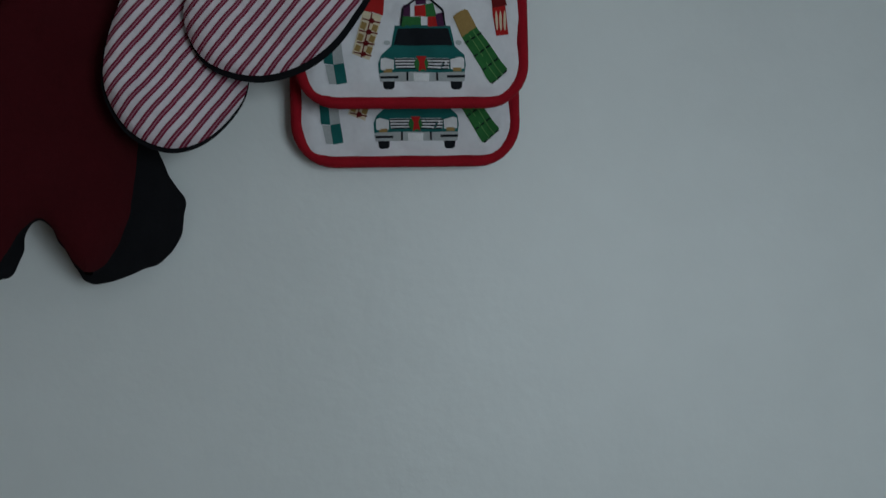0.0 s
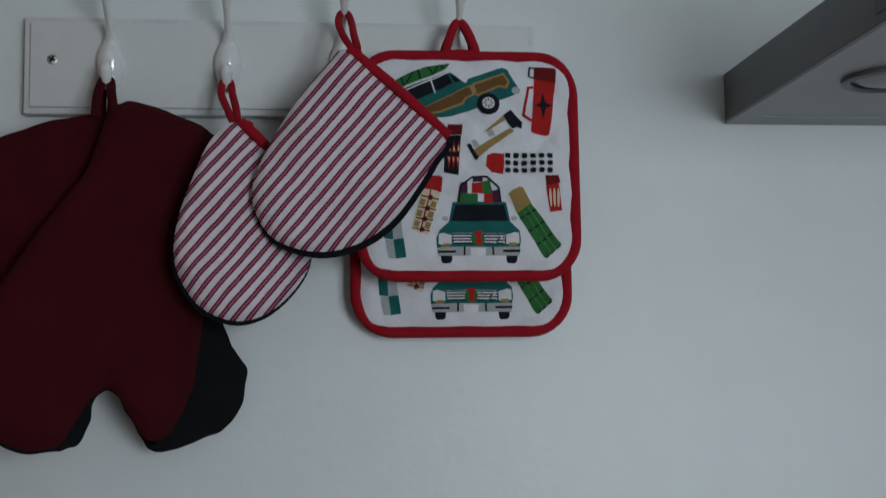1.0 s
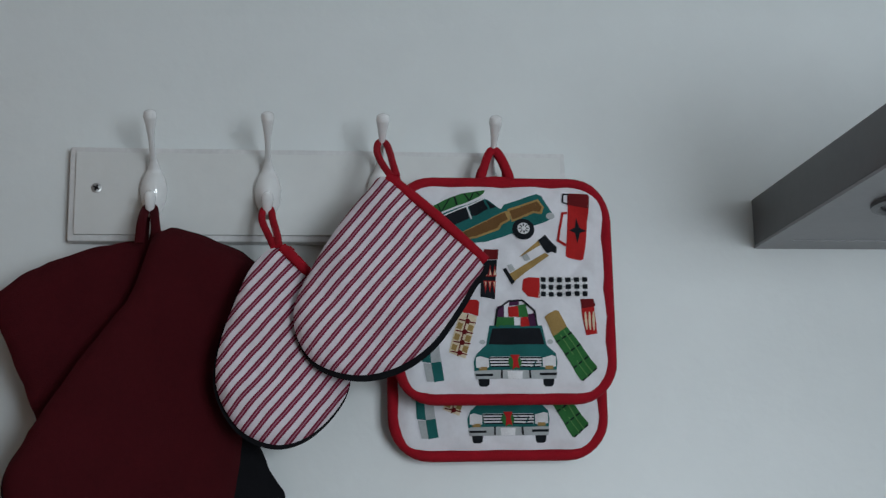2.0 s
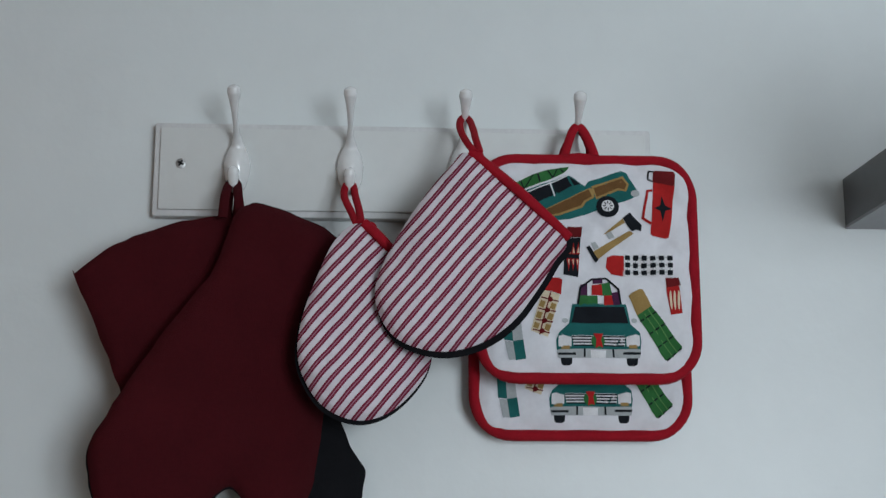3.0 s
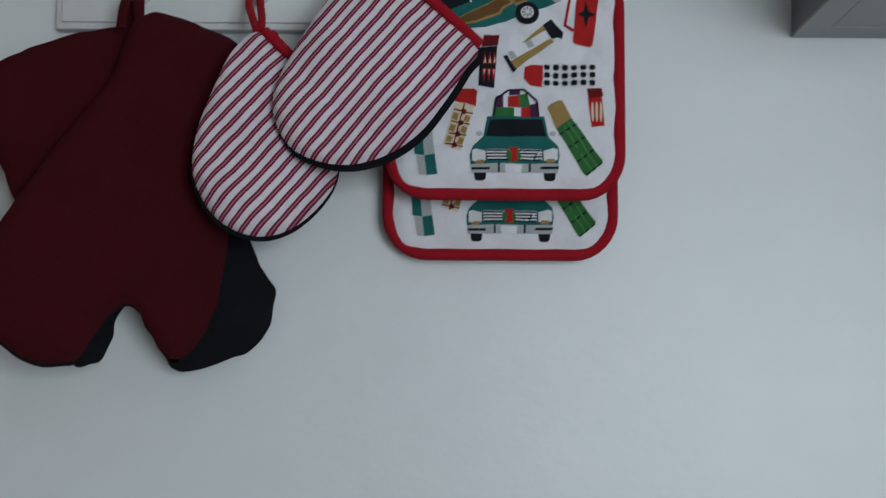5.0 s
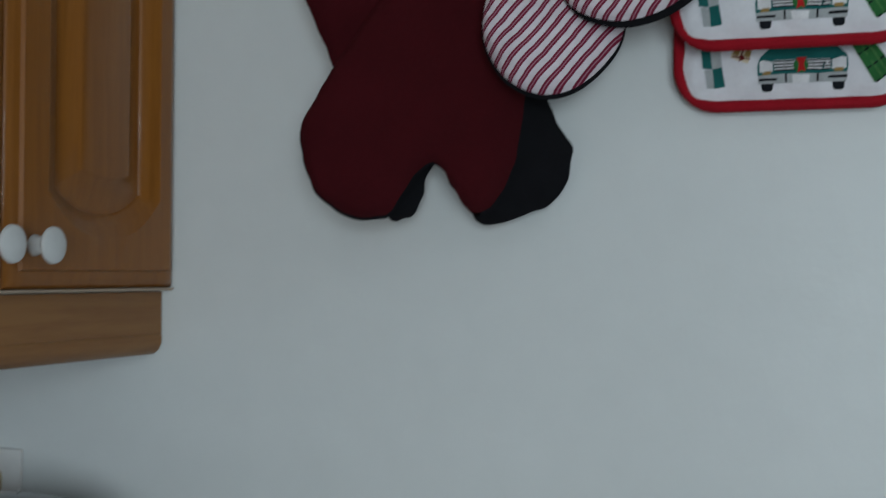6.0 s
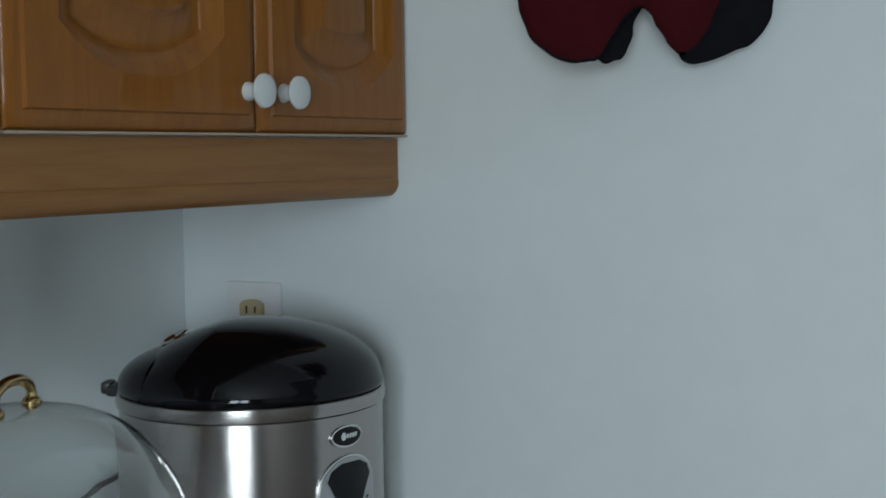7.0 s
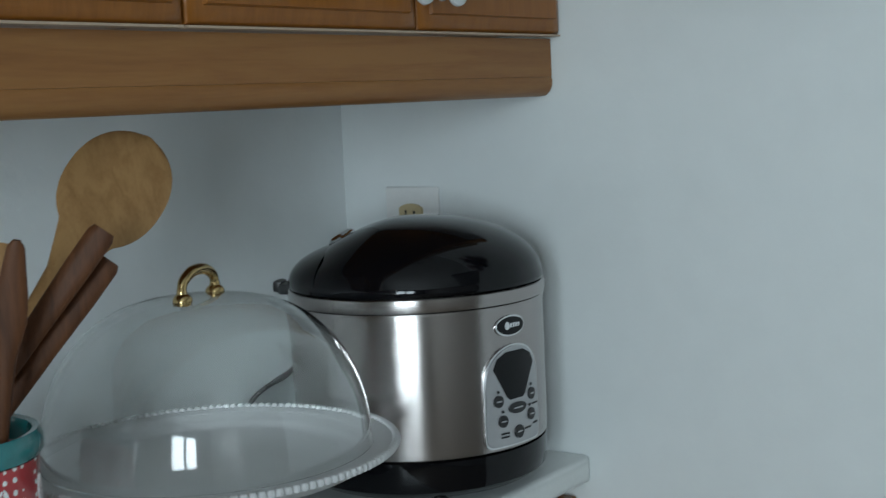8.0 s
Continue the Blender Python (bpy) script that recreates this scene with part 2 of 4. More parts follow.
def lathe(rows, n=64, at=(0, 0, 0), bm=None):
    """Turns rows of (radius, height) round the vertical axis."""
    bm = bm or bmesh.new()
    rings = []
    for r, z in rows:
        if r < 1e-5:
            rings.append([bm.verts.new((at[0], at[1], at[2] + z))])
        else:
            rings.append([bm.verts.new((at[0] + r * math.cos(6.283185 * k / n), at[1] + r * math.sin(6.283185 * k / n), at[2] + z)) for k in range(n)])
    for a, b in zip(rings, rings[1:]):
        for k in range(n):
            q = [a[k % len(a)], a[(k + 1) % n % len(a)], b[(k + 1) % n % len(b)], b[k % len(b)]]
            q = list(dict.fromkeys(q))
            if len(q) > 2:
                bm.faces.new(q)
    return bm


def smooth_line(pts, n=12, closed=False):
    """Points along a soft curve through the given ones (2D or 3D)."""
    pts = [Vector(p) for p in pts]
    m = len(pts)
    out = []
    for i in range(m if closed else m - 1):
        p = [pts[(i + k) % m] if closed else pts[min(max(i + k, 0), m - 1)] for k in (-1, 0, 1, 2)]
        for s in range(n):
            t = s / n
            out.append(0.5 * (2 * p[1] + (p[2] - p[0]) * t + (2 * p[0] - 5 * p[1] + 4 * p[2] - p[3]) * t * t + (3 * p[1] - p[0] - 3 * p[2] + p[3]) * t ** 3))
    if not closed:
        out.append(pts[-1])
    return out


def tube(pts, radii, n=12, closed=False, flat=1.0, up=(0, 1, 0), bm=None):
    """A round bar along points; radii one number or one a point; flat squeezes it along `up`."""
    bm = bm or bmesh.new()
    pts = [Vector(p) for p in pts]
    m = len(pts)
    radii = [radii] * m if isinstance(radii, (int, float)) else list(radii)
    if len(radii) != m:
        radii = [float(np.interp(i / (m - 1) * (len(radii) - 1), range(len(radii)), radii)) for i in range(m)]
    rings = []
    for i, p in enumerate(pts):
        d = (pts[(i + 1) % m] - pts[i - 1]) if closed else (pts[min(i + 1, m - 1)] - pts[max(i - 1, 0)])
        d.normalize()
        u = Vector(up) - d * d.dot(Vector(up))
        if u.length < 0.05:
            u = Vector((1, 0, 0)) - d * d.x
        u.normalize()
        s = d.cross(u)
        rings.append([bm.verts.new(p + radii[i] * (math.cos(6.283185 * k / n) * s + flat * math.sin(6.283185 * k / n) * u)) for k in range(n)])
    for i in range(m if closed else m - 1):
        a, b = rings[i], rings[(i + 1) % m]
        for k in range(n):
            bm.faces.new((a[k], a[(k + 1) % n], b[(k + 1) % n], b[k]))
    if not closed:
        bm.faces.new(rings[0])
        bm.faces.new(rings[-1][::-1])
    return bm


def ball(c, r, bm=None, squash=(1, 1, 1), n=16):
    bm = bm or bmesh.new()
    for v in bmesh.ops.create_uvsphere(bm, u_segments=n, v_segments=n // 2, radius=r)["verts"]:
        v.co = Vector((v.co.x * squash[0] + c[0], v.co.y * squash[1] + c[1], v.co.z * squash[2] + c[2]))
    return bm


def filled(outline, step):
    """Triangles inside a 2D outline with points spread at a step: points, triangles, how many lie on the rim."""
    out = [Vector(p[:2]) for p in outline]
    n = len(out)
    xs, ys = [p.x for p in out], [p.y for p in out]
    a = np.array([tuple(p) for p in out])
    b = np.roll(a, -1, 0)
    inner = []
    if step:
        gx, gy = np.meshgrid(np.arange(min(xs), max(xs), step), np.arange(min(ys), max(ys), step))
        gx = gx + (np.arange(gx.shape[0])[:, None] % 2) * step / 2
        for q in np.stack([gx.ravel(), gy.ravel()], 1):
            hit = ((a[:, 1] > q[1]) != (b[:, 1] > q[1])) & (q[0] < (b[:, 0] - a[:, 0]) * (q[1] - a[:, 1]) / (b[:, 1] - a[:, 1] + 1e-15) + a[:, 0])
            if hit.sum() % 2 and rim_distance(a, b, q[None])[0] > step * 0.45:
                inner.append(Vector(q))
    pts, _, tris, *_ = delaunay_2d_cdt(out + inner, [(i, (i + 1) % n) for i in range(n)], [], 1, 1e-7)
    return pts, tris, a, b


def rim_distance(a, b, q):
    d = b - a
    t = (((q[:, None] - a) * d).sum(-1) / ((d * d).sum(-1) + 1e-18)).clip(0, 1)
    return np.linalg.norm(q[:, None] - (a + t[..., None] * d), axis=-1).min(1)


def pillow(outline, y0, front, back, soft, step=0.006, ripple=0.0, seed=0.0):
    """A stuffed cloth form hanging on the wall: an outline in x and z, swelling to the front and the back."""
    pts, tris, a, b = filled(outline, step)
    q = np.array([tuple(p) for p in pts])
    d = rim_distance(a, b, q)
    bm = bmesh.new()
    rise = np.sqrt(np.clip(1 - (1 - np.clip(d / soft, 0, 1)) ** 2, 0, 1))
    fronts, backs = [], []
    for (x, z), h, dd in zip(q, rise, d):
        w = ripple * noise.noise((x * 22 + seed, z * 22, seed)) * min(dd / 0.02, 1)
        y = y0(x) if callable(y0) else y0
        f = bm.verts.new((x, y - front * h - w, z))
        fronts.append(f)
        backs.append(f if dd < 1e-5 else bm.verts.new((x, y + back * h, z)))
    for t in tris:
        bm.faces.new([fronts[i] for i in t])
        if any(fronts[i] is not backs[i] for i in t):
            bm.faces.new([backs[i] for i in reversed(t)])
    return bm


def wavy(line, amp=0.0013, scale=75.0):
    """The same outline with an uneven, stitched edge."""
    n = len(line)
    out = []
    for i, p in enumerate(line):
        t = line[(i + 1) % n] - line[i - 1]
        out.append(p + Vector((t.y, -t.x)).normalized() * amp * noise.noise((p.x * scale, p.y * scale, 4.0)))
    return out


def patch(outline, place, off, step=0.006, bm=None, depth=0.0006):
    """A thin piece with a 2D outline laid on a surface: place(u, v, off) gives its points."""
    pts, tris, a, b = filled(outline, step)
    bm = bm or bmesh.new()
    tops = [bm.verts.new(place(p.x, p.y, off)) for p in pts]
    lows = [bm.verts.new(place(p.x, p.y, off - depth)) for p in pts]
    count = {}
    for t in tris:
        bm.faces.new([tops[i] for i in t])
        bm.faces.new([lows[i] for i in reversed(t)])
        for i, j in zip(t, (*t[1:], t[0])):
            count[(i, j)] = 1
    for i, j in count:
        if (j, i) not in count:
            bm.faces.new((tops[j], tops[i], lows[i], lows[j]))
    return bm


def extruded(profile, y0, y1):
    """A profile in x and z drawn out along y."""
    bm = bmesh.new()
    a, b = ([bm.verts.new((x, y, z)) for x, z in profile] for y in (y0, y1))
    for i in range(len(a)):
        j = (i + 1) % len(a)
        bm.faces.new((a[i], a[j], b[j], b[i]))
    bm.faces.new(a)
    bm.faces.new(b[::-1])
    return bm


# ---- room ----
T = 0.12  # wall thickness
solid("wall_north", box(LEFT - T, RIGHT + T, 0, T, 0, TOP), WALL, "smooth off-white painted kitchen wall", "wall", "structure")
solid("wall_west", box(LEFT - T, LEFT, BACK, 0, 0, TOP), WALL, "off-white painted wall behind the counter", "wall", "structure")
solid("wall_east", box(RIGHT, RIGHT + T, BACK, 0, 0, TOP), DIM_WALL, "plain unseen wall, taupe, darkened to cut bounced light", "wall", "structure")
bm = box(LEFT - T, WIN_X[0], BACK - T, BACK, 0, TOP)
box(WIN_X[1], RIGHT + T, BACK - T, BACK, 0, TOP, bm=bm)
box(WIN_X[0], WIN_X[1], BACK - T, BACK, 0, WIN_Z[0], bm=bm)
box(WIN_X[0], WIN_X[1], BACK - T, BACK, WIN_Z[1], TOP, bm=bm)
solid("wall_south", bm, DIM_WALL, "unseen wall with a window opening, darkened to cut bounced light", "wall", "structure")
solid("floor", box(LEFT - T, RIGHT + T, BACK - T, T, -0.1, 0), FLOOR, "brown vinyl kitchen floor", "floor", "structure")
solid("ceiling", box(LEFT - T, RIGHT + T, BACK - T, T, TOP, TOP + 0.1), CEIL, "plain white painted ceiling", "ceiling", "structure")
window = thing("window_1", "white framed window behind the viewer", "window", kind="structure", at=(WIN_X[0], BACK, WIN_Z[0]))
xm = sum(WIN_X) / 2
for x0, x1, z0, z1 in ((WIN_X[0], WIN_X[0] + 0.05, *WIN_Z), (WIN_X[1] - 0.05, WIN_X[1], *WIN_Z), (xm - 0.05, xm + 0.05, WIN_Z[0] + 0.05, WIN_Z[1] - 0.05),
                       (WIN_X[0] + 0.05, WIN_X[1] - 0.05, WIN_Z[0], WIN_Z[0] + 0.05), (WIN_X[0] + 0.05, WIN_X[1] - 0.05, WIN_Z[1] - 0.05, WIN_Z[1])):
    part("window_frame", box(x0, x1, BACK - 0.07, BACK - 0.02, z0, z1, 0.004), WHITE, window)


# ---- range hood ----
def range_hood():
    x0, x1, z0, z1, y1 = 0.6545, 1.2545, 1.7695, 1.8185, -0.5
    hood = thing("range_hood", "slim grey metal range hood fixed to the wall", "range hood", at=(x0, 0, z0))
    bm = box(x0, x1, y1, -0.001, z0 + 0.003, z1, 0.0015)
    part("body", bm, HOOD, hood)
    for a in ((x0, x0 + 0.025, y1, -0.001), (x1 - 0.025, x1, y1, -0.001), (x0 + 0.025, x1 - 0.025, -0.037, -0.001), (x0 + 0.025, x1 - 0.025, y1, y1 + 0.025)):
        part("rim", box(*a, z0, z0 + 0.0028), HOOD_PANEL, hood)
    part("bottom_panel", box(x0 + 0.0265, x1 - 0.0265, y1 + 0.0265, -0.0385, z0 + 0.0009, z0 + 0.0026), HOOD_PANEL, hood)
    for cx in (x0 + 0.079, x1 - 0.079):
        light = part("lamp_ring", lathe([(0.041, 0.0006), (0.041, -0.003), (0.036, -0.004), (0.033, -0.002), (0.033, 0.0006)], 40, (cx, -0.190, z0)), HOOD, hood, "round recessed lamp ring")
        part("lamp_glass", lathe([(0.0, -0.006), (0.014, -0.0052), (0.026, -0.002), (0.029, 0.0004), (0.0, 0.0005)], 40, (cx, -0.190, z0)), HOOD_PANEL, light, "dull grey lamp glass, unlit")
    part("side_label", box(x0 - 0.0012, x0 - 0.0002, -0.44, -0.333, z0 + 0.0105, z0 + 0.0365), MATT_BLACK, hood, "black plate on the side")


range_hood()


# ---- wall cabinets ----
FRONT, DOOR_Z = -0.2165, (1.408, 2.13)


def door_panel(y0, y1, left=0.052, right=0.052):
    """A slab door with a moulded opening, bowed at its foot and head, and a raised field."""
    z0, z1 = DOOR_Z
    rise = 0.040
    a, b = y0 + left, y1 - right
    lo, hi = z0 + 0.086, z1 - 0.086
    cy, cz = (y0 + y1) / 2, (z0 + z1) / 2

    def inset(d):
        """The opening's outline, drawn in by d."""
        e = d * 1.12
        bow = lambda y: rise * (1 - abs(2 * (y - a) / (b - a) - 1) ** 2.4)
        foot = [(a + d + (b - a - 2 * d) * k / 24) for k in range(25)]
        low, high = [(y, lo + e - bow(y)) for y in foot], [(y, hi - e + bow(y)) for y in foot[::-1]]
        up = [(b - d, low[-1][1] + (high[0][1] - low[-1][1]) * k / 10) for k in range(1, 10)]
        down = [(a + d, high[-1][1] + (low[0][1] - high[-1][1]) * k / 10) for k in range(1, 10)]
        return low + up + high + down

    outline = inset(0.0)
    n = len(outline)

    def on_edge(p):
        dy, dz = p[0] - cy, p[1] - cz
        s = 1 / max(abs(dy) / ((y1 - y0) / 2), abs(dz) / ((z1 - z0) / 2))
        return cy + dy * s, cz + dz * s

    rect = [list(on_edge(p)) for p in outline]
    for c in ((y0, z0), (y1, z0), (y1, z1), (y0, z1)):
        i = min(range(n), key=lambda k: (rect[k][0] - c[0]) ** 2 + (rect[k][1] - c[1]) ** 2)
        rect[i] = list(c)

    def shrunk(d):
        return [(min(max(p[0], y0 + d), y1 - d), min(max(p[1], z0 + d), z1 - d)) for p in rect]

    loops = [(rect, -0.019), (rect, -0.010), (shrunk(0.003), -0.0062), (shrunk(0.010), -0.0046), (shrunk(0.0155), -0.0036), (shrunk(0.0172), 0.0), (outline, 0.0), (inset(0.002), -0.0020), (inset(0.010), -0.0034),
             (inset(0.012), -0.0056), (inset(0.019), -0.0085), (inset(0.021), -0.0125), (inset(0.026), -0.0130), (inset(0.048), -0.0062), (inset(0.0505), -0.0030), (inset(0.053), -0.0024)]
    bm = bmesh.new()
    rings = [[bm.verts.new((FRONT + dx, p[0], p[1])) for p in pts] for pts, dx in loops]
    for r, s in zip(rings, rings[1:]):
        for i in range(n):
            bm.faces.new((r[i], r[(i + 1) % n], s[(i + 1) % n], s[i]))
    bm.faces.new(rings[-1])
    bm.faces.new(rings[0][::-1])
    return bm


def knob(y, z, parent):
    rows = [(0.0, 0.0), (0.0092, 0.0), (0.0092, 0.002), (0.0074, 0.005), (0.0076, 0.011), (0.0105, 0.0138), (0.0143, 0.0162), (0.0162, 0.0190), (0.0154, 0.0216), (0.0112, 0.0240), (0.0, 0.0252)]
    bm = lathe(rows, 32)
    bmesh.ops.transform(bm, matrix=pose(FRONT + 0.0002, y, z, 0, 90, 0), verts=bm.verts)
    part("knob", bm, KNOB, parent, "round white ceramic knob")


def wall_cabinet(y_edges, knobs, label):
    a, b = y_edges[0], y_edges[-1]
    cab = thing("wall_cabinet", label, "cabinet", "wall cabinets", at=(LEFT, b, DOOR_Z[0]))
    part("body", box(LEFT + 0.001, FRONT - 0.0195, b + 0.001, a - 0.001, DOOR_Z[0] + 0.002, DOOR_Z[1]), WOOD, cab)
    part("edge_band", box(FRONT - 0.019, FRONT - 0.004, b + 0.001, a - 0.004, DOOR_Z[0] - 0.0027, DOOR_Z[0] - 0.0006), CREAM, cab, "thin pale edge under the doors")
    for y1, y0, k in zip(y_edges, y_edges[1:], knobs):
        door = part("door", door_panel(y0 + 0.0009, y1 - 0.0009, 0.052, 0.036 if y1 > -0.1 else 0.052), WOOD, cab, "honey oak door with a bowed raised panel")
        knob(k, DOOR_Z[0] + 0.038, door)


wall_cabinet((-0.0015, -0.2715, -0.577), (-0.2385, -0.2925), "honey oak wall cabinet, raised-panel doors, white knobs")
wall_cabinet((-0.578, -0.886, -1.190), (-0.8445, -0.8985), "honey oak wall cabinet beside another, doors shut")
v0 = FRONT - 0.0195
rail = thing("light_rail", "honey oak light rail with a rounded bead under the cabinets", "trim", at=(v0, -1.19, 1.3385))
board = [(v0, 1.4035), (v0, 1.3605), (v0 - 0.018, 1.3605), (v0 - 0.018, 1.4035)]
part("board", extruded(board, -1.19, -0.002), WOOD_Y, rail)
bead = [(v0 - 0.0004, 1.3603), (v0 + 0.0006, 1.3575), (v0 + 0.0002, 1.3505), (v0 - 0.003, 1.344), (v0 - 0.0085, 1.3395), (v0 - 0.016, 1.3385), (v0 - 0.020, 1.3395), (v0 - 0.020, 1.3603)]
part("bead", extruded(bead, -1.19, -0.002), WOOD_Y, rail, "rounded oak bead")

# ---- counter ----
CTOP = 0.917
cab = thing("base_cabinet", "honey oak base cabinet below the white counter", "cabinet", at=(LEFT, -1.3, 0))
part("body", box(LEFT + 0.001, -0.240, -1.3, -0.004, 0.09, CTOP - 0.033), WOOD, cab)
part("plinth", box(LEFT + 0.001, -0.285, -1.3, -0.004, 0, 0.0895), MATT_BLACK, cab)
for y1, y0 in ((-0.006, -0.43), (-0.434, -0.86), (-0.864, -1.298)):
    part("door", box(-0.2395, -0.221, y0, y1, 0.10, CTOP - 0.05, 0.003), WOOD, cab)
bm = box(LEFT + 0.001, -0.200, -1.31, -0.003, CTOP - 0.032, CTOP)
edge = [e for e in bm.edges if all(v.co.x > -0.206 for v in e.verts) and (abs(e.verts[0].co.y - e.verts[1].co.y) > 0.1 or abs(e.verts[0].co.z - e.verts[1].co.z) > 0.01)]
bmesh.ops.bevel(bm, geom=edge, offset=0.010, segments=4, profile=0.5, affect="EDGES")
solid("countertop", bm, COUNTER, "white laminate countertop with a rounded front edge", "countertop")


# ---- outlet ----
def outlet():
    x0, x1, z1 = -0.486, -0.404, 1.2335
    cx, z0 = (x0 + x1) / 2, z1 - 0.125
    o = thing("wall_outlet", "white wall outlet plate with ivory sockets", "outlet", at=(cx, 0, z0))
    part("plate", box(x0, x1, -0.006, -0.0005, z0, z1, 0.002), WHITE, o)
    for cz in (z1 - 0.035, z1 - 0.074):
        pts = [(cx + 0.0175 * max(-1, min(1, 1.25 * math.cos(a))), cz + 0.0145 * math.sin(a)) for a in [6.283185 * k / 28 for k in range(28)]]
        s = part("socket", patch(pts, lambda u, v, f: (u, -f, v), 0.0105, 0, depth=0.0045), IVORY, o, "ivory plastic socket")
        for dx, h in ((-0.0065, 0.009), (0.0065, 0.0075)):
            part("slot", box(cx + dx - 0.0011, cx + dx + 0.0011, -0.0112, -0.0106, cz + 0.002 - h / 2, cz + 0.002 + h / 2), MATT_BLACK, s)
        part("slot", box(cx - 0.002, cx + 0.002, -0.0112, -0.0106, cz - 0.0095, cz - 0.006), MATT_BLACK, s)


outlet()


# ---- hook rack ----
RACK_X, RACK_Z = (0.0, 0.466), (1.77, 1.86)
HOOKS = [0.0775 + 0.1043 * k for k in range(4)]
rack = thing("hook_rack", "white painted wooden rack with four white hooks", "coat rack", at=(RACK_X[0], 0, RACK_Z[0]))
bm = box(RACK_X[0] + 0.006, RACK_X[1] - 0.006, -0.018, -0.0005, RACK_Z[0] + 0.006, RACK_Z[1] - 0.006, 0.0012)
part("board", bm, RACK, rack)
bm = box(RACK_X[0], RACK_X[1], -0.0145, -0.0004, RACK_Z[0], RACK_Z[1], 0.003)
part("moulded_edge", bm, RACK_EDGE, rack, "slightly greyer moulded edge")
for sx in (0.0255, RACK_X[1] - 0.0255):
    s = part("screw", lathe([(0.0, 0.0008), (0.0038, 0.0007), (0.0048, 0.0002), (0.0048, -0.001), (0, -0.001)], 24), SCREW, rack, "cross-head screw")
    s.data.transform(pose(sx, -0.018, 1.8195, 90, 0, 0))
    c = box(-0.0030, 0.0030, -0.0196, -0.0186, -0.0009, 0.0009)
    box(-0.0009, 0.0009, -0.0196, -0.0186, -0.0030, 0.0030, bm=c)
    bmesh.ops.transform(c, matrix=pose(sx, 0, 1.8195, 0, 28, 0), verts=c.verts)
    part("cross_slot", c, MATT_BLACK, s)


def hook(x):
    """A double hook: a drop-shaped foot, a long upper arm with a bulb, a short lower arm."""
    bm = tube(smooth_line([(x, -0.0185, 1.7925), (x, -0.0195, 1.797), (x, -0.0205, 1.806), (x, -0.0208, 1.818), (x, -0.0205, 1.829), (x, -0.0240, 1.837), (x, -0.033, 1.8435), (x, -0.046, 1.850), (x, -0.057, 1.858), (x, -0.0645, 1.8665), (x, -0.069, 1.8725), (x, -0.0713, 1.8765), (x, -0.0724, 1.8785)], 6),
              [0.0025, 0.0080, 0.0115, 0.0128, 0.0104, 0.0060, 0.0034, 0.0025, 0.0030, 0.0046, 0.0063, 0.0055, 0.0012], 20)
    tube(smooth_line([(x, -0.024, 1.803), (x, -0.034, 1.7915), (x, -0.044, 1.7885), (x, -0.0505, 1.7935), (x, -0.0532, 1.8015), (x, -0.0542, 1.8058), (x, -0.0545, 1.8082)], 5), [0.006, 0.0042, 0.0030, 0.0042, 0.0056, 0.0046, 0.0012], 16, bm=bm)
    part("hook", bm, CERAMIC, rack, "glossy white double hook")


for hx in HOOKS:
    hook(hx)


def strap(name, pts, parent, mat, r=0.0035, flat=0.35, label=""):
    return part(name, tube(smooth_line(pts, 6), r, 8, flat=flat), mat, parent, label)


# ---- oven mitts on the first hook ----
h = HOOKS[0]
mitt = thing("oven_mitt", "maroon cotton oven mitt with a black palm, hung on a hook", "oven mitt", "oven mitts", at=(h, -0.026, 1.79))
line = smooth_line([(px + 0.005, pz - 0.0015) for px, pz in ((-0.0563, 1.7030), (-0.0563, 1.7040), (-0.0550, 1.7056), (-0.0315, 1.7278), (0.0147, 1.7509), (0.0603, 1.7642), (0.0874, 1.7618), (0.1234, 1.7119), (0.1706, 1.5861), (0.1825, 1.5586), (0.1930, 1.5418), (0.1924, 1.5230), (0.1832, 1.4989), (0.1693, 1.4862), (0.1472, 1.4782), (0.1278, 1.4708), (0.1120, 1.4718), (0.1043, 1.4817), (0.0928, 1.5064), (0.0784, 1.5321), (0.0654, 1.5127), (0.0623, 1.4972), (0.0564, 1.4838), (0.0473, 1.4754), (0.0271, 1.4826), (0.0031, 1.5598), (-0.0138, 1.6014), (-0.0330, 1.6495))], 6, True)
bm = pillow(wavy(line, 0.0018), lambda x: -0.068 + 0.26 * x, 0.008, 0.012, 0.035, 0.006, 0.003, 3.1)
for f in bm.faces:
    c = f.calc_center_median()
    f.material_index = 1 if (c.x + 0.015) * 0.62 - (c.z - 1.70) * 0.78 > 0.125 else 0
part("mitt_body", bm, [MAROON, BLACK_CLOTH], mitt)
strap("loop", [(h - 0.004, -0.046, 1.762), (h - 0.004, -0.044, 1.776), (h - 0.003, -0.0425, 1.7915), (h + 0.003, -0.0425, 1.7915), (h + 0.004, -0.044, 1.776), (h + 0.003, -0.046, 1.764)], mitt, MAROON)
mitt = thing("oven_mitt", "maroon cotton oven mitt hung over another, thumb down", "oven mitt", "oven mitts", at=(h, -0.05, 1.79))
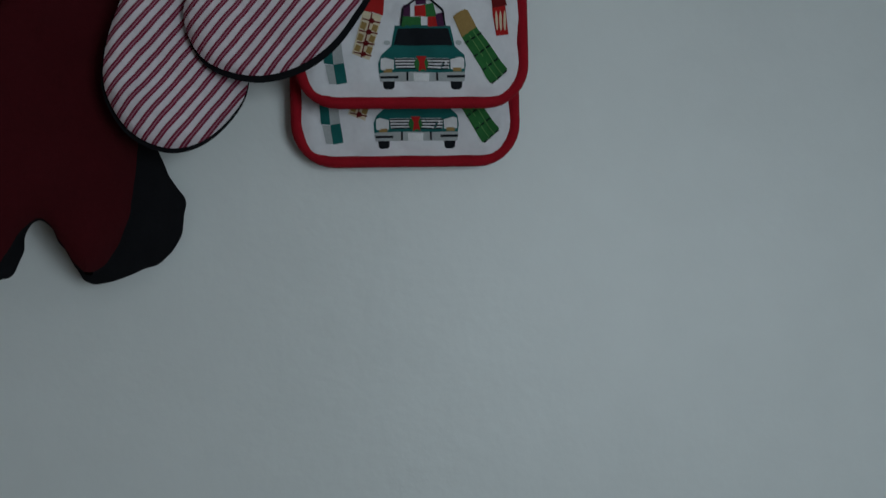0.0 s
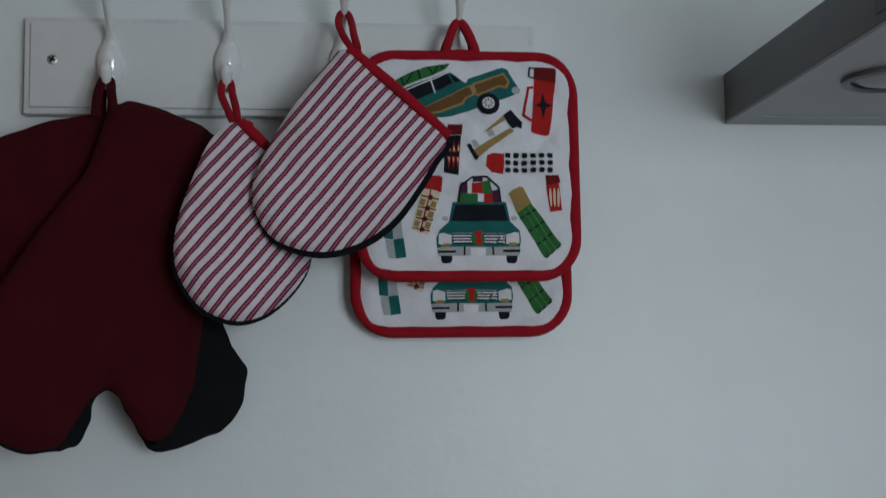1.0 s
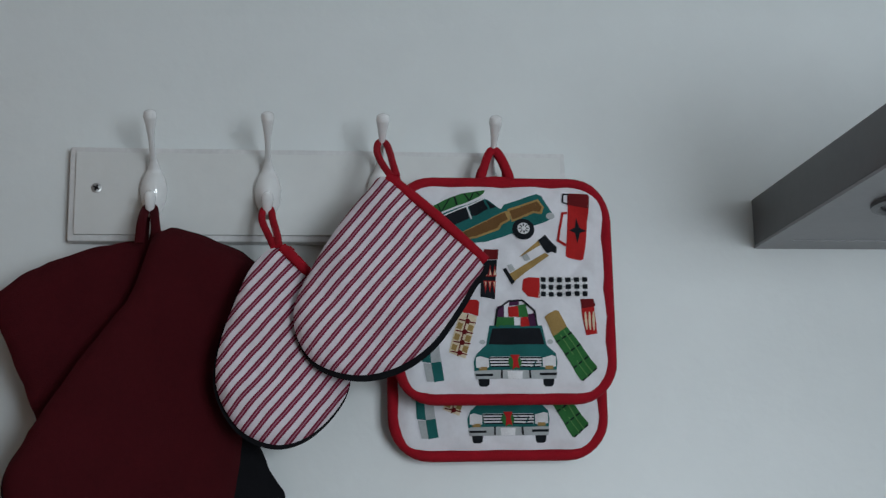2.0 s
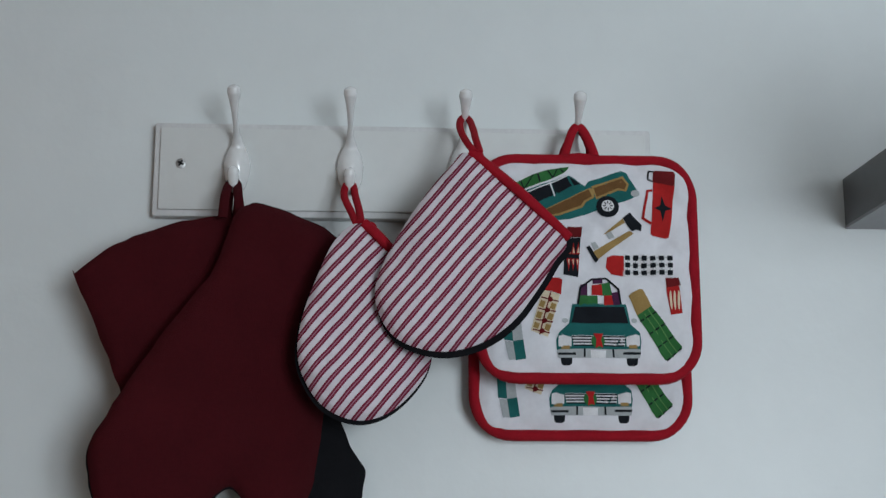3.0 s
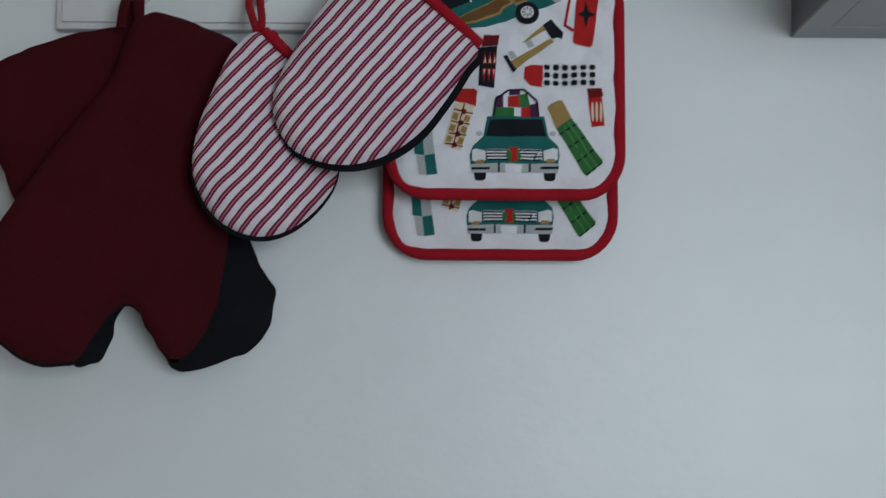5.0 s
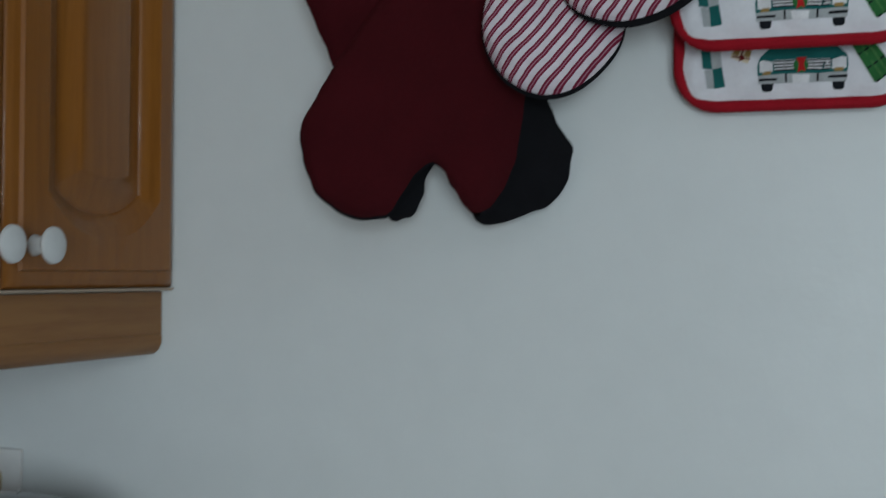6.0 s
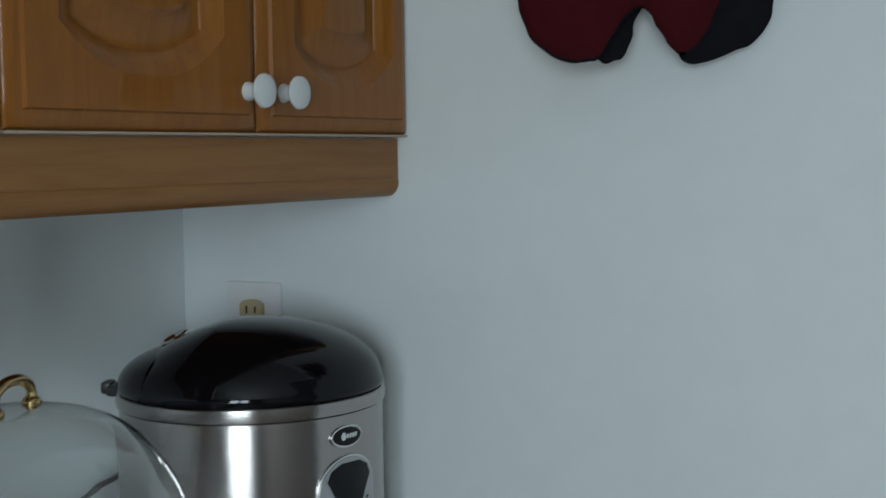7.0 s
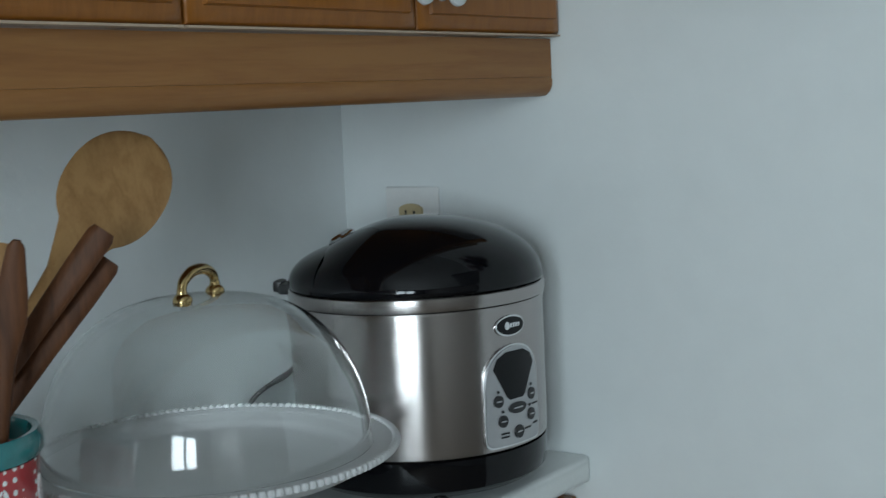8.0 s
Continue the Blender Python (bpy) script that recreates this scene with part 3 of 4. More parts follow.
line = smooth_line([(px + 0.003 + 0.009 * min(1, max(0, (0.08 - px) / 0.117)), pz) for px, pz in ((0.0795, 1.7592), (0.0899, 1.7682), (0.1036, 1.7698), (0.1500, 1.7562), (0.1735, 1.7380), (0.1850, 1.6902), (0.1656, 1.6282), (0.1592, 1.5879), (0.1557, 1.5580), (0.1495, 1.5235), (0.1394, 1.4968), (0.1262, 1.4821), (0.1122, 1.4805), (0.0977, 1.5038), (0.0823, 1.5241), (0.0615, 1.5063), (0.0448, 1.4793), (0.0338, 1.4758), (0.0184, 1.4743), (-0.0034, 1.4814), (-0.0253, 1.5021), (-0.0370, 1.5478), (-0.0288, 1.5701), (-0.0106, 1.6023), (0.0149, 1.6423), (0.0436, 1.6827), (0.0639, 1.7126))], 6, True)
part("mitt_body", pillow(wavy(line), lambda x: -0.108 + 0.40 * x, 0.012, 0.002, 0.035, 0.006, 0.004, 1.7), MAROON, mitt)
line2 = [p + (p - Vector((0.06, 1.60))) * 0.013 + Vector((-0.0006, -0.001)) for p in line]
part("palm", pillow(wavy(line2, 0.0018), lambda x: -0.1045 + 0.40 * x, 0.002, 0.005, 0.03, 0.009, 0.0), BLACK_CLOTH, mitt, "black cotton palm side")
strap("loop", [(h - 0.0065, -0.068, 1.757), (h - 0.0055, -0.062, 1.778), (h - 0.003, -0.049, 1.7925), (h + 0.003, -0.049, 1.7925), (h + 0.006, -0.062, 1.778), (h + 0.0095, -0.068, 1.758)], mitt, MAROON, 0.0042)


# ---- striped mini mitts ----
def mini_mitt(hx, y, lean, outline, rim, hang, label, shift):
    """A striped hand-sized mitt; lean turns its face as it hangs."""
    m = thing("mini_mitt", label, "oven mitt", "striped mini mitts", at=(hx, y, 1.79))
    o = smooth_line([(px + 0.0042, pz) for px, pz in outline], 6, True)
    c = sum(o, Vector((0, 0))) / len(o)
    depth = lambda x: y + lean * (x - c.x)
    bm = pillow(o, depth, 0.015, 0.001, 0.04, 0.0036, 0.0048, y * 90)
    ca, sa = math.cos(radians(40)), math.sin(radians(40))
    for v in bm.verts:  # rows of quilting stitches across the stripes
        if v.co.y < depth(v.co.x) - 0.004:
            u, w = (v.co.x - c.x) * ca - (v.co.z - c.y) * sa, (v.co.x - c.x) * sa + (v.co.z - c.y) * ca
            row = abs((w / 0.026) % 1 - 0.5) * 0.026
            v.co.y += 0.0016 * math.exp(-(row / 0.0034) ** 2) * (0.75 + 0.5 * noise.noise((u * 60, w * 60, y)))
    part("striped_front", bm, STRIPE, m)
    back = [p + (p - c) * 0.02 + Vector(shift) for p in o]
    part("black_back", pillow(back, lambda x: depth(x) + 0.005, 0.004, 0.006, 0.03, 0.008), BLACK_CLOTH, m, "black cotton back")
    a, b = (Vector((p[0] + 0.0042, depth(p[0]) - 0.002, p[1])) for p in rim)
    mid = (a + b) / 2 + Vector((0, -0.007, 0))
    part("binding", tube(smooth_line([a, mid, b], 10), 0.0046, 10, flat=0.9), RED_TAPE, m, "red bias binding along the opening")
    strap("loop", hang, m, RED_TAPE, 0.0033, 0.6, "red hanging loop")
    a += (b - a).normalized() * 0.006
    part("binding_end", ball(a, 0.0068, squash=(1.1, 0.7, 0.9), n=12), RED_TAPE, m, "folded end of the red binding")


h = HOOKS[1]
mini_mitt(h, -0.084, 0.35, [(0.1882, 1.7494), (0.1668, 1.7330), (0.1507, 1.6969), (0.1387, 1.6575), (0.1382, 1.6234), (0.1558, 1.5922), (0.1846, 1.5788), (0.2130, 1.5852), (0.2385, 1.6085), (0.2515, 1.6361), (0.2495, 1.6780), (0.2326, 1.7078), (0.2153, 1.7286)],
          [(0.1911, 1.7490), (0.2167, 1.7252)], [(h + 0.007, -0.088, 1.749), (h + 0.002, -0.076, 1.762), (h - 0.0044, -0.060, 1.780), (h - 0.003, -0.0495, 1.7925), (h + 0.003, -0.0495, 1.7925), (h + 0.0054, -0.060, 1.780), (h + 0.009, -0.076, 1.764), (h + 0.011, -0.090, 1.750)],
          "red and white striped mini oven mitt with black back", (-0.001, -0.002))
h = HOOKS[2]
mini_mitt(h, -0.101, 0.1, [(0.2834, 1.8095), (0.2650, 1.7969), (0.2389, 1.7641), (0.2146, 1.7238), (0.2017, 1.6917), (0.2052, 1.6650), (0.2220, 1.6443), (0.2555, 1.6353), (0.2893, 1.6423), (0.3187, 1.6619), (0.3412, 1.6907), (0.3565, 1.7157), (0.3668, 1.7369), (0.3302, 1.7706)],
          [(0.2830, 1.8109), (0.3696, 1.7371)], [(h + 0.004, -0.106, 1.810), (h - 0.002, -0.094, 1.823), (h - 0.0058, -0.073, 1.841), (h - 0.0032, -0.056, 1.855), (h + 0.0032, -0.056, 1.855), (h + 0.0058, -0.073, 1.841), (h + 0.0065, -0.094, 1.825), (h + 0.009, -0.106, 1.810)],
          "striped mini oven mitt with red binding, hung in front", (0.0025, -0.0035))


# ---- quilted pot holders ----
HOLD = (0.3952, 1.7181)


def quilt_height(u, v):
    """Soft quilting: puffs between stitched diagonals."""
    a, b = (u + v) / 0.047, (u - v) / 0.047
    return 0.0030 + 0.0030 * abs(math.sin(math.pi * a)) ** 0.8 + 0.0030 * abs(math.sin(math.pi * b)) ** 0.8 + 0.0020 * noise.noise((u * 55, v * 55, 2)) + 0.0008 * noise.noise((u * 130, v * 130, 5))


def pot_holder(y):
    x, z = HOLD
    half, r = 0.097, 0.034
    ob = thing("pot_holder", "white quilted pot holder printed with cars and flasks, red edged", "pot holder", "pot holders", at=(x, y, z))

    def corner_line(h, r, n=10):
        pts = []
        for cx, cz, a0 in ((h - r, h - r, 0), (r - h, h - r, 90), (r - h, r - h, 180), (h - r, r - h, 270)):
            pts += [(cx + r * math.cos(radians(a0 + 90 * k / n)), cz + r * math.sin(radians(a0 + 90 * k / n))) for k in range(n + 1)]
        return [(px, pz * 1.028) for px, pz in pts]

    def place(u, v, off):
        fade = min(1.0, max(0.0, (half - max(abs(u), abs(v))) / 0.012))
        return (x + u, y - quilt_height(u, v) * (0.4 + 0.6 * fade) - off, z + v)

    part("quilted_pad", patch(corner_line(half, r), place, 0.0, 0.0032, depth=0.008), QUILT, ob)
    loop = [Vector((x + px, y - 0.0015 + 0.0012 * math.sin(k * 0.9), z + pz)) for k, (px, pz) in enumerate(corner_line(half, r, 8))]
    part("binding", tube(loop, 0.0052, 10, True, flat=1.15), RED_TAPE, ob, "red bias binding round the edge")

    def prints(name, color, outlines, off=0.0006):
        for o in outlines:
            part(name, patch([((px - 1003) * K, (419 - py) * K * 1.026) for px, py in dense(o)], place, off + 0.0003, 0.0036), PRINT[color], ob)

    def dense(o, gap=7.0):
        out = []
        for p, q in zip(o, (*o[1:], o[0])):
            k = max(1, int(math.dist(p, q) / gap))
            out += [(p[0] + (q[0] - p[0]) * i / k, p[1] + (q[1] - p[1]) * i / k) for i in range(k)]
        return out

    K = 0.000509

    def quad(x0, y0, x1, y1, w, s=0.0, e=1.0):
        """A slanting bar from one end to the other, w wide."""
        d = Vector((x1 - x0, y1 - y0))
        n = Vector((-d.y, d.x)).normalized() * w / 2
        a, b = Vector((x0, y0)) + d * s, Vector((x0, y0)) + d * e
        return [tuple(a + n), tuple(b + n), tuple(b - n), tuple(a - n)]

    def disc(cx, cy, r, k=14, sx=1.0):
        return [(cx + sx * r * math.cos(6.283185 * i / k), cy + r * math.sin(6.283185 * i / k)) for i in range(k)]

    # estate car, side on
    prints("car_body", "teal", [[(872, 304), (898, 286), (940, 270), (969, 259), (978, 262), (993, 275), (1000, 279), (1006, 270), (1040, 259), (1066, 250), (1076, 253), (1082, 266), (1088, 277), (1097, 293), (1080, 301), (1060, 307), (1020, 321), (971, 337), (925, 342), (885, 340)]])
    prints("panel_edge", "tan", [[(922, 323), (1008, 282), (1014, 284), (1017, 298), (1001, 307), (996, 315), (954, 331), (920, 336)], [(1011, 279), (1069, 259), (1079, 274), (1074, 287), (1060, 284), (1020, 301)]], 0.0008)
    prints("car_panel", "brown", [[(920, 326), (934, 319), (1006, 285), (1012, 297), (998, 304), (993, 312), (954, 327), (922, 333)], [(1015, 282), (1067, 263), (1075, 274), (1071, 283), (1059, 280), (1021, 297)]], 0.0012)
    prints("car_window", "dark", [[(880, 300), (898, 290), (937, 275), (944, 294), (919, 306), (890, 315)], [(942, 273), (968, 262), (977, 278), (949, 292)], [(973, 262), (992, 275), (981, 278)]], 0.0010)
    prints("roof_load", "green", [[(868, 278), (900, 262), (930, 250), (973, 243), (970, 249), (962, 256), (930, 270), (896, 283), (872, 292)]])
    prints("load_strap", "dark", [quad(886, 270, 892, 286, 2), quad(892, 285, 908, 259, 2), quad(916, 256, 920, 272, 3), quad(934, 250, 944, 264, 2), quad(944, 263, 952, 247, 2), quad(956, 246, 963, 255, 2)], 0.0010)
    prints("window_post", "white", [quad(938, 272, 947, 295, 2.5), quad(876, 300, 970, 260, 2)], 0.0014)
    prints("wheel", "dark", [disc(1040, 314, 20)], 0.0014)
    prints("wheel_rim", "white", [disc(1040, 313, 11)], 0.0018)
    prints("wheel_spoke", "dark", [quad(1040 + 4 * math.cos(a), 313 + 4 * math.sin(a), 1040 + 9 * math.cos(a), 313 + 9 * math.sin(a), 1.8) for a in [0.785 * k for k in range(8)]], 0.0022)
    prints("headlight", "grey", [disc(1089, 291, 6, 14, 1.3)], 0.0012)
    # flasks and cups
    prints("red_flask", "red", [[(1124, 268), (1161, 276), (1149, 366), (1144, 368), (1120, 364), (1116, 361)]])
    prints("flask_cap", "maroon", [[(1127, 248), (1160, 250), (1163, 254), (1161, 276), (1123, 268), (1124, 252)]], 0.0009)
    prints("flask_handle", "red", [quad(1121, 284, 1111, 286, 4), quad(1112, 284, 1103, 334, 4), quad(1102, 332, 1117, 343, 4)], 0.0010)
    prints("flask_cup_handle", "dark", [quad(1126, 250, 1116, 249, 2.5), quad(1116, 248, 1114, 264, 2.5), quad(1114, 264, 1123, 267, 2.5)], 0.0010)
    prints("flask_star", "dark", [[(1123, 316), (1134, 311), (1138, 293), (1142, 311), (1155, 317), (1142, 321), (1137, 340), (1133, 321)]], 0.0012)
    prints("gold_cup", "tan", [[(1031, 363), (1066, 335), (1070, 342), (1041, 359)], [(1012, 394), (1048, 372), (1078, 356), (1085, 361), (1045, 388), (1022, 406)]])
    prints("gold_cup_end", "dark", [[(1066, 334), (1080, 323), (1091, 335), (1100, 346), (1098, 357), (1090, 354), (1082, 357)], [(1000, 386), (1006, 384), (1022, 407), (1017, 412)]], 0.0010)
    prints("gold_cup_side", "grey", [[(1037, 360), (1045, 357), (1052, 367), (1042, 370)], [(1008, 379), (1016, 377), (1023, 386), (1014, 391)]], 0.0008)
    prints("dark_flask", "dark", [[(962, 370), (990, 370), (985, 438), (959, 434)]])
    prints("dark_flask_cap", "maroon", [[(968, 350), (994, 350), (991, 369), (964, 369)]])
    prints("flame", "red", [[(966 + 8 * k, 398), (970 + 8 * k, 378), (973 + 8 * k, 398)] for k in range(3)] + [[(965 + 8 * k, 406), (972 + 8 * k, 406), (968 + 8 * k, 428)] for k in range(3)], 0.0010)
    prints("flame_core", "cream", [[(968 + 8 * k, 396), (970 + 8 * k, 386), (972 + 8 * k, 396)] for k in range(3)] + [[(967 + 8 * k, 408), (970 + 8 * k, 408), (968.5 + 8 * k, 418)] for k in range(3)], 0.0014)
    prints("check_flask", "white", [[(1066, 398), (1152, 396), (1154, 434), (1064, 436)]])
    prints("check_square", "dark", [[(1068 + 15 * i, 400 + 12.5 * j), (1077 + 15 * i, 400 + 12.5 * j), (1077 + 15 * i, 408 + 12.5 * j), (1068 + 15 * i, 408 + 12.5 * j)] for i in range(6) for j in range(3)], 0.0016)
    prints("check_line", "grey", [quad(1066, 404 + 12.5 * j, 1153, 403 + 12.5 * j, 2) for j in range(3)] + [quad(1072.5 + 15 * i, 399, 1072.5 + 15 * i, 434, 2) for i in range(6)], 0.0008)
    prints("check_flask_cap", "red", [[(1036, 404), (1046, 400), (1066, 401), (1066, 436), (1044, 433), (1034, 422)]])
    prints("lattice_flask", "cream", [[(921, 461), (953, 467), (941, 506), (930, 541), (916, 536), (901, 530)]])
    prints("lattice", "maroon", [quad(919 - 5 * k, 474 + 18 * k, 950 - 5.5 * k, 480 + 18 * k, 2.2) for k in range(4)] + [quad(936, 464, 916, 537, 2.2)], 0.0010)
    prints("lattice_flower", "maroon", [disc(935 - 5 * k, 477 + 18 * k, 4.6, 10) for k in range(4)], 0.0013)
    prints("lattice_square", "tan", [quad(924 - 5 * k + dx, 480 + 18 * k + dx * 0.2, 920 - 5 * k + dx, 490 + 18 * k + dx * 0.2, 9) for k in range(3) for dx in (-1, 18)], 0.0010)
    prints("lattice_cap", "red", [[(912, 452), (920, 448), (930, 439), (952, 439), (957, 443), (955, 467), (938, 463), (926, 462), (914, 459)]])
    prints("small_cup", "red", [[(1140, 438), (1162, 438), (1168, 498), (1146, 502)]])
    prints("small_cup_cap", "maroon", [[(1139, 438), (1163, 437), (1166, 450), (1142, 454)]], 0.0010)
    prints("small_cup_stripe", "cream", [disc(1148 + 7 * k, 476, 17, 12, 0.13) for k in range(3)], 0.0012)
    prints("green_flask", "green", [[(1088, 502), (1113, 486), (1140, 524), (1164, 556), (1162, 561), (1140, 579), (1134, 580), (1112, 542)]])
    prints("green_flask_cap", "tan", [[(1073, 470), (1078, 465), (1092, 458), (1098, 459), (1113, 486), (1088, 503)]])
    prints("green_flask_line", "dark", [quad(1093 + 14.5 * k, 513 + 22.5 * k, 1121 + 14 * k, 496 + 21 * k, 2.6, e0, e0 + 0.24) for k in range(4) for e0 in (0.0, 0.38, 0.76)], 0.0010)
    prints("green_flask_stripe", "leaf", [quad(1101, 500, 1148, 574, 2), quad(1107, 492, 1156, 566, 2)], 0.0008)
    prints("teal_block", "teal", [[(851, 508), (866, 504), (870, 548), (854, 546)], [(870, 548), (887, 546), (892, 578), (874, 581)], [(845, 470), (862, 466), (866, 504), (851, 508)]])
    prints("grey_block", "grey", [[(866, 504), (882, 502), (887, 546), (870, 548)], [(856, 548), (870, 549), (874, 580), (862, 580)]])
    # estate car, head on, with parcels
    prints("front_body", "teal", [[(974, 484), (1068, 484), (1075, 518), (1082, 524), (1091, 533), (1093, 548), (1091, 562), (946, 562), (945, 546), (950, 533), (960, 524), (967, 518)]])
    prints("windscreen", "dark", [[(979, 489), (1064, 489), (1071, 517), (971, 517)]], 0.0015)
    prints("wing_mirror", "grey", [disc(960, 513, 4, 10, 1.4), disc(1082, 512, 4, 10, 1.4)], 0.0010)
    prints("bumper", "grey", [[(948, 561), (1090, 561), (1092, 566), (1090, 576), (948, 576), (946, 566)]], 0.0008)
    prints("number_plate", "white", [[(1003, 563), (1031, 563), (1030, 576), (1004, 576)]], 0.0011)
    prints("bumper_bar", "dark", [quad(948, 569, 978, 569, 4), quad(1061, 568, 1091, 568, 4), quad(993, 561, 993, 575, 3), quad(1044, 561, 1044, 575, 3)], 0.0014)
    prints("lamp", "white", [[(949, 539), (956, 537), (971, 541), (971, 556), (962, 558), (949, 556)], [(1090, 538), (1083, 536), (1067, 540), (1067, 556), (1076, 558), (1090, 555)]], 0.0012)
    prints("fog_lamp", "tan", [[(954, 555), (968, 555), (968, 561), (954, 561)], [(1071, 554), (1085, 554), (1085, 560), (1071, 560)]], 0.0016)
    prints("grille", "white", [[(972, 538), (1066, 538), (1064, 556), (975, 556)]], 0.0008)
    prints("grille_bar", "dark", [quad(972, 540, 1066, 540, 2.4), quad(972, 545, 1066, 545, 2.4), quad(973, 550, 1065, 550, 2.4), quad(975, 555, 1063, 555, 2.4)], 0.0012)
    prints("wreath", "green", [disc(1017, 548, 12)], 0.0016)
    prints("ribbon", "red", [[(1009, 535), (1026, 535), (1022, 545), (1025, 559), (1019, 556), (1012, 560), (1014, 545)]], 0.0020)
    prints("tyre", "dark", [[(952, 576), (972, 576), (971, 586), (967, 589), (956, 589), (953, 586)], [(1067, 576), (1087, 576), (1086, 586), (1082, 589), (1071, 589), (1068, 586)]])
    prints("parcel_green", "green", [[(986, 470), (1018, 470), (1018, 486), (984, 486)], [(1020, 450), (1040, 446), (1046, 468), (1024, 470)]])
    prints("parcel_red", "red", [[(1008, 452), (1026, 450), (1027, 469), (1008, 469)], [(1030, 470), (1044, 468), (1046, 485), (1030, 486)]], 0.0009)
    prints("parcel_wine", "wine", [[(988, 452), (1000, 448), (1000, 470), (988, 470)], [(1044, 464), (1056, 462), (1058, 485), (1046, 486)], [(1010, 440), (1028, 438), (1028, 448), (1010, 450)]], 0.0009)
    prints("roof_rope", "dark", [quad(984, 484, 988, 456, 3), quad(988, 457, 1010, 441, 3), quad(1010, 442, 1034, 440, 3), quad(1034, 440, 1056, 458, 3), quad(1056, 457, 1059, 484, 3)], 0.0014)
    return ob


front = pot_holder(-0.055)
back = copy_thing(front, Matrix.Translation((HOLD[0] - 0.002, -0.0195, HOLD[1] - 0.0475)))
tagged(back, "white quilted pot holder with red edging, hung behind another")
h = HOOKS[3]
zt = HOLD[1] + 0.0995
for holder, y, low, r in ((front, -0.056, 0.002, 0.0040), (back, -0.0225, 0.052, 0.0034)):
    pts = [(h - 0.013, y, zt - low), (h - 0.0125, (y - 0.056) / 2, zt + 0.006), (h - 0.0085, -0.055, zt + 0.020), (h - 0.003, -0.0525, 1.8492), (h + 0.003, -0.0525, 1.8492), (h + 0.009, -0.055, zt + 0.020), (h + 0.014, (y - 0.056) / 2, zt + 0.006), (h + 0.0145, y, zt - low)]
    if holder is back:
        pts = [(px, py + 0.008, pz) for px, py, pz in pts]
    strap("hanging_loop", pts, holder, RED_TAPE, r, 0.5, "red cloth hanging loop")
part("loop_stitching", tube([(h - 0.015, -0.0565, zt + 0.0015), (h, -0.0585, zt + 0.0022), (h + 0.0165, -0.0565, zt + 0.0012)], 0.0042, 10, flat=0.7), RED_TAPE, front)


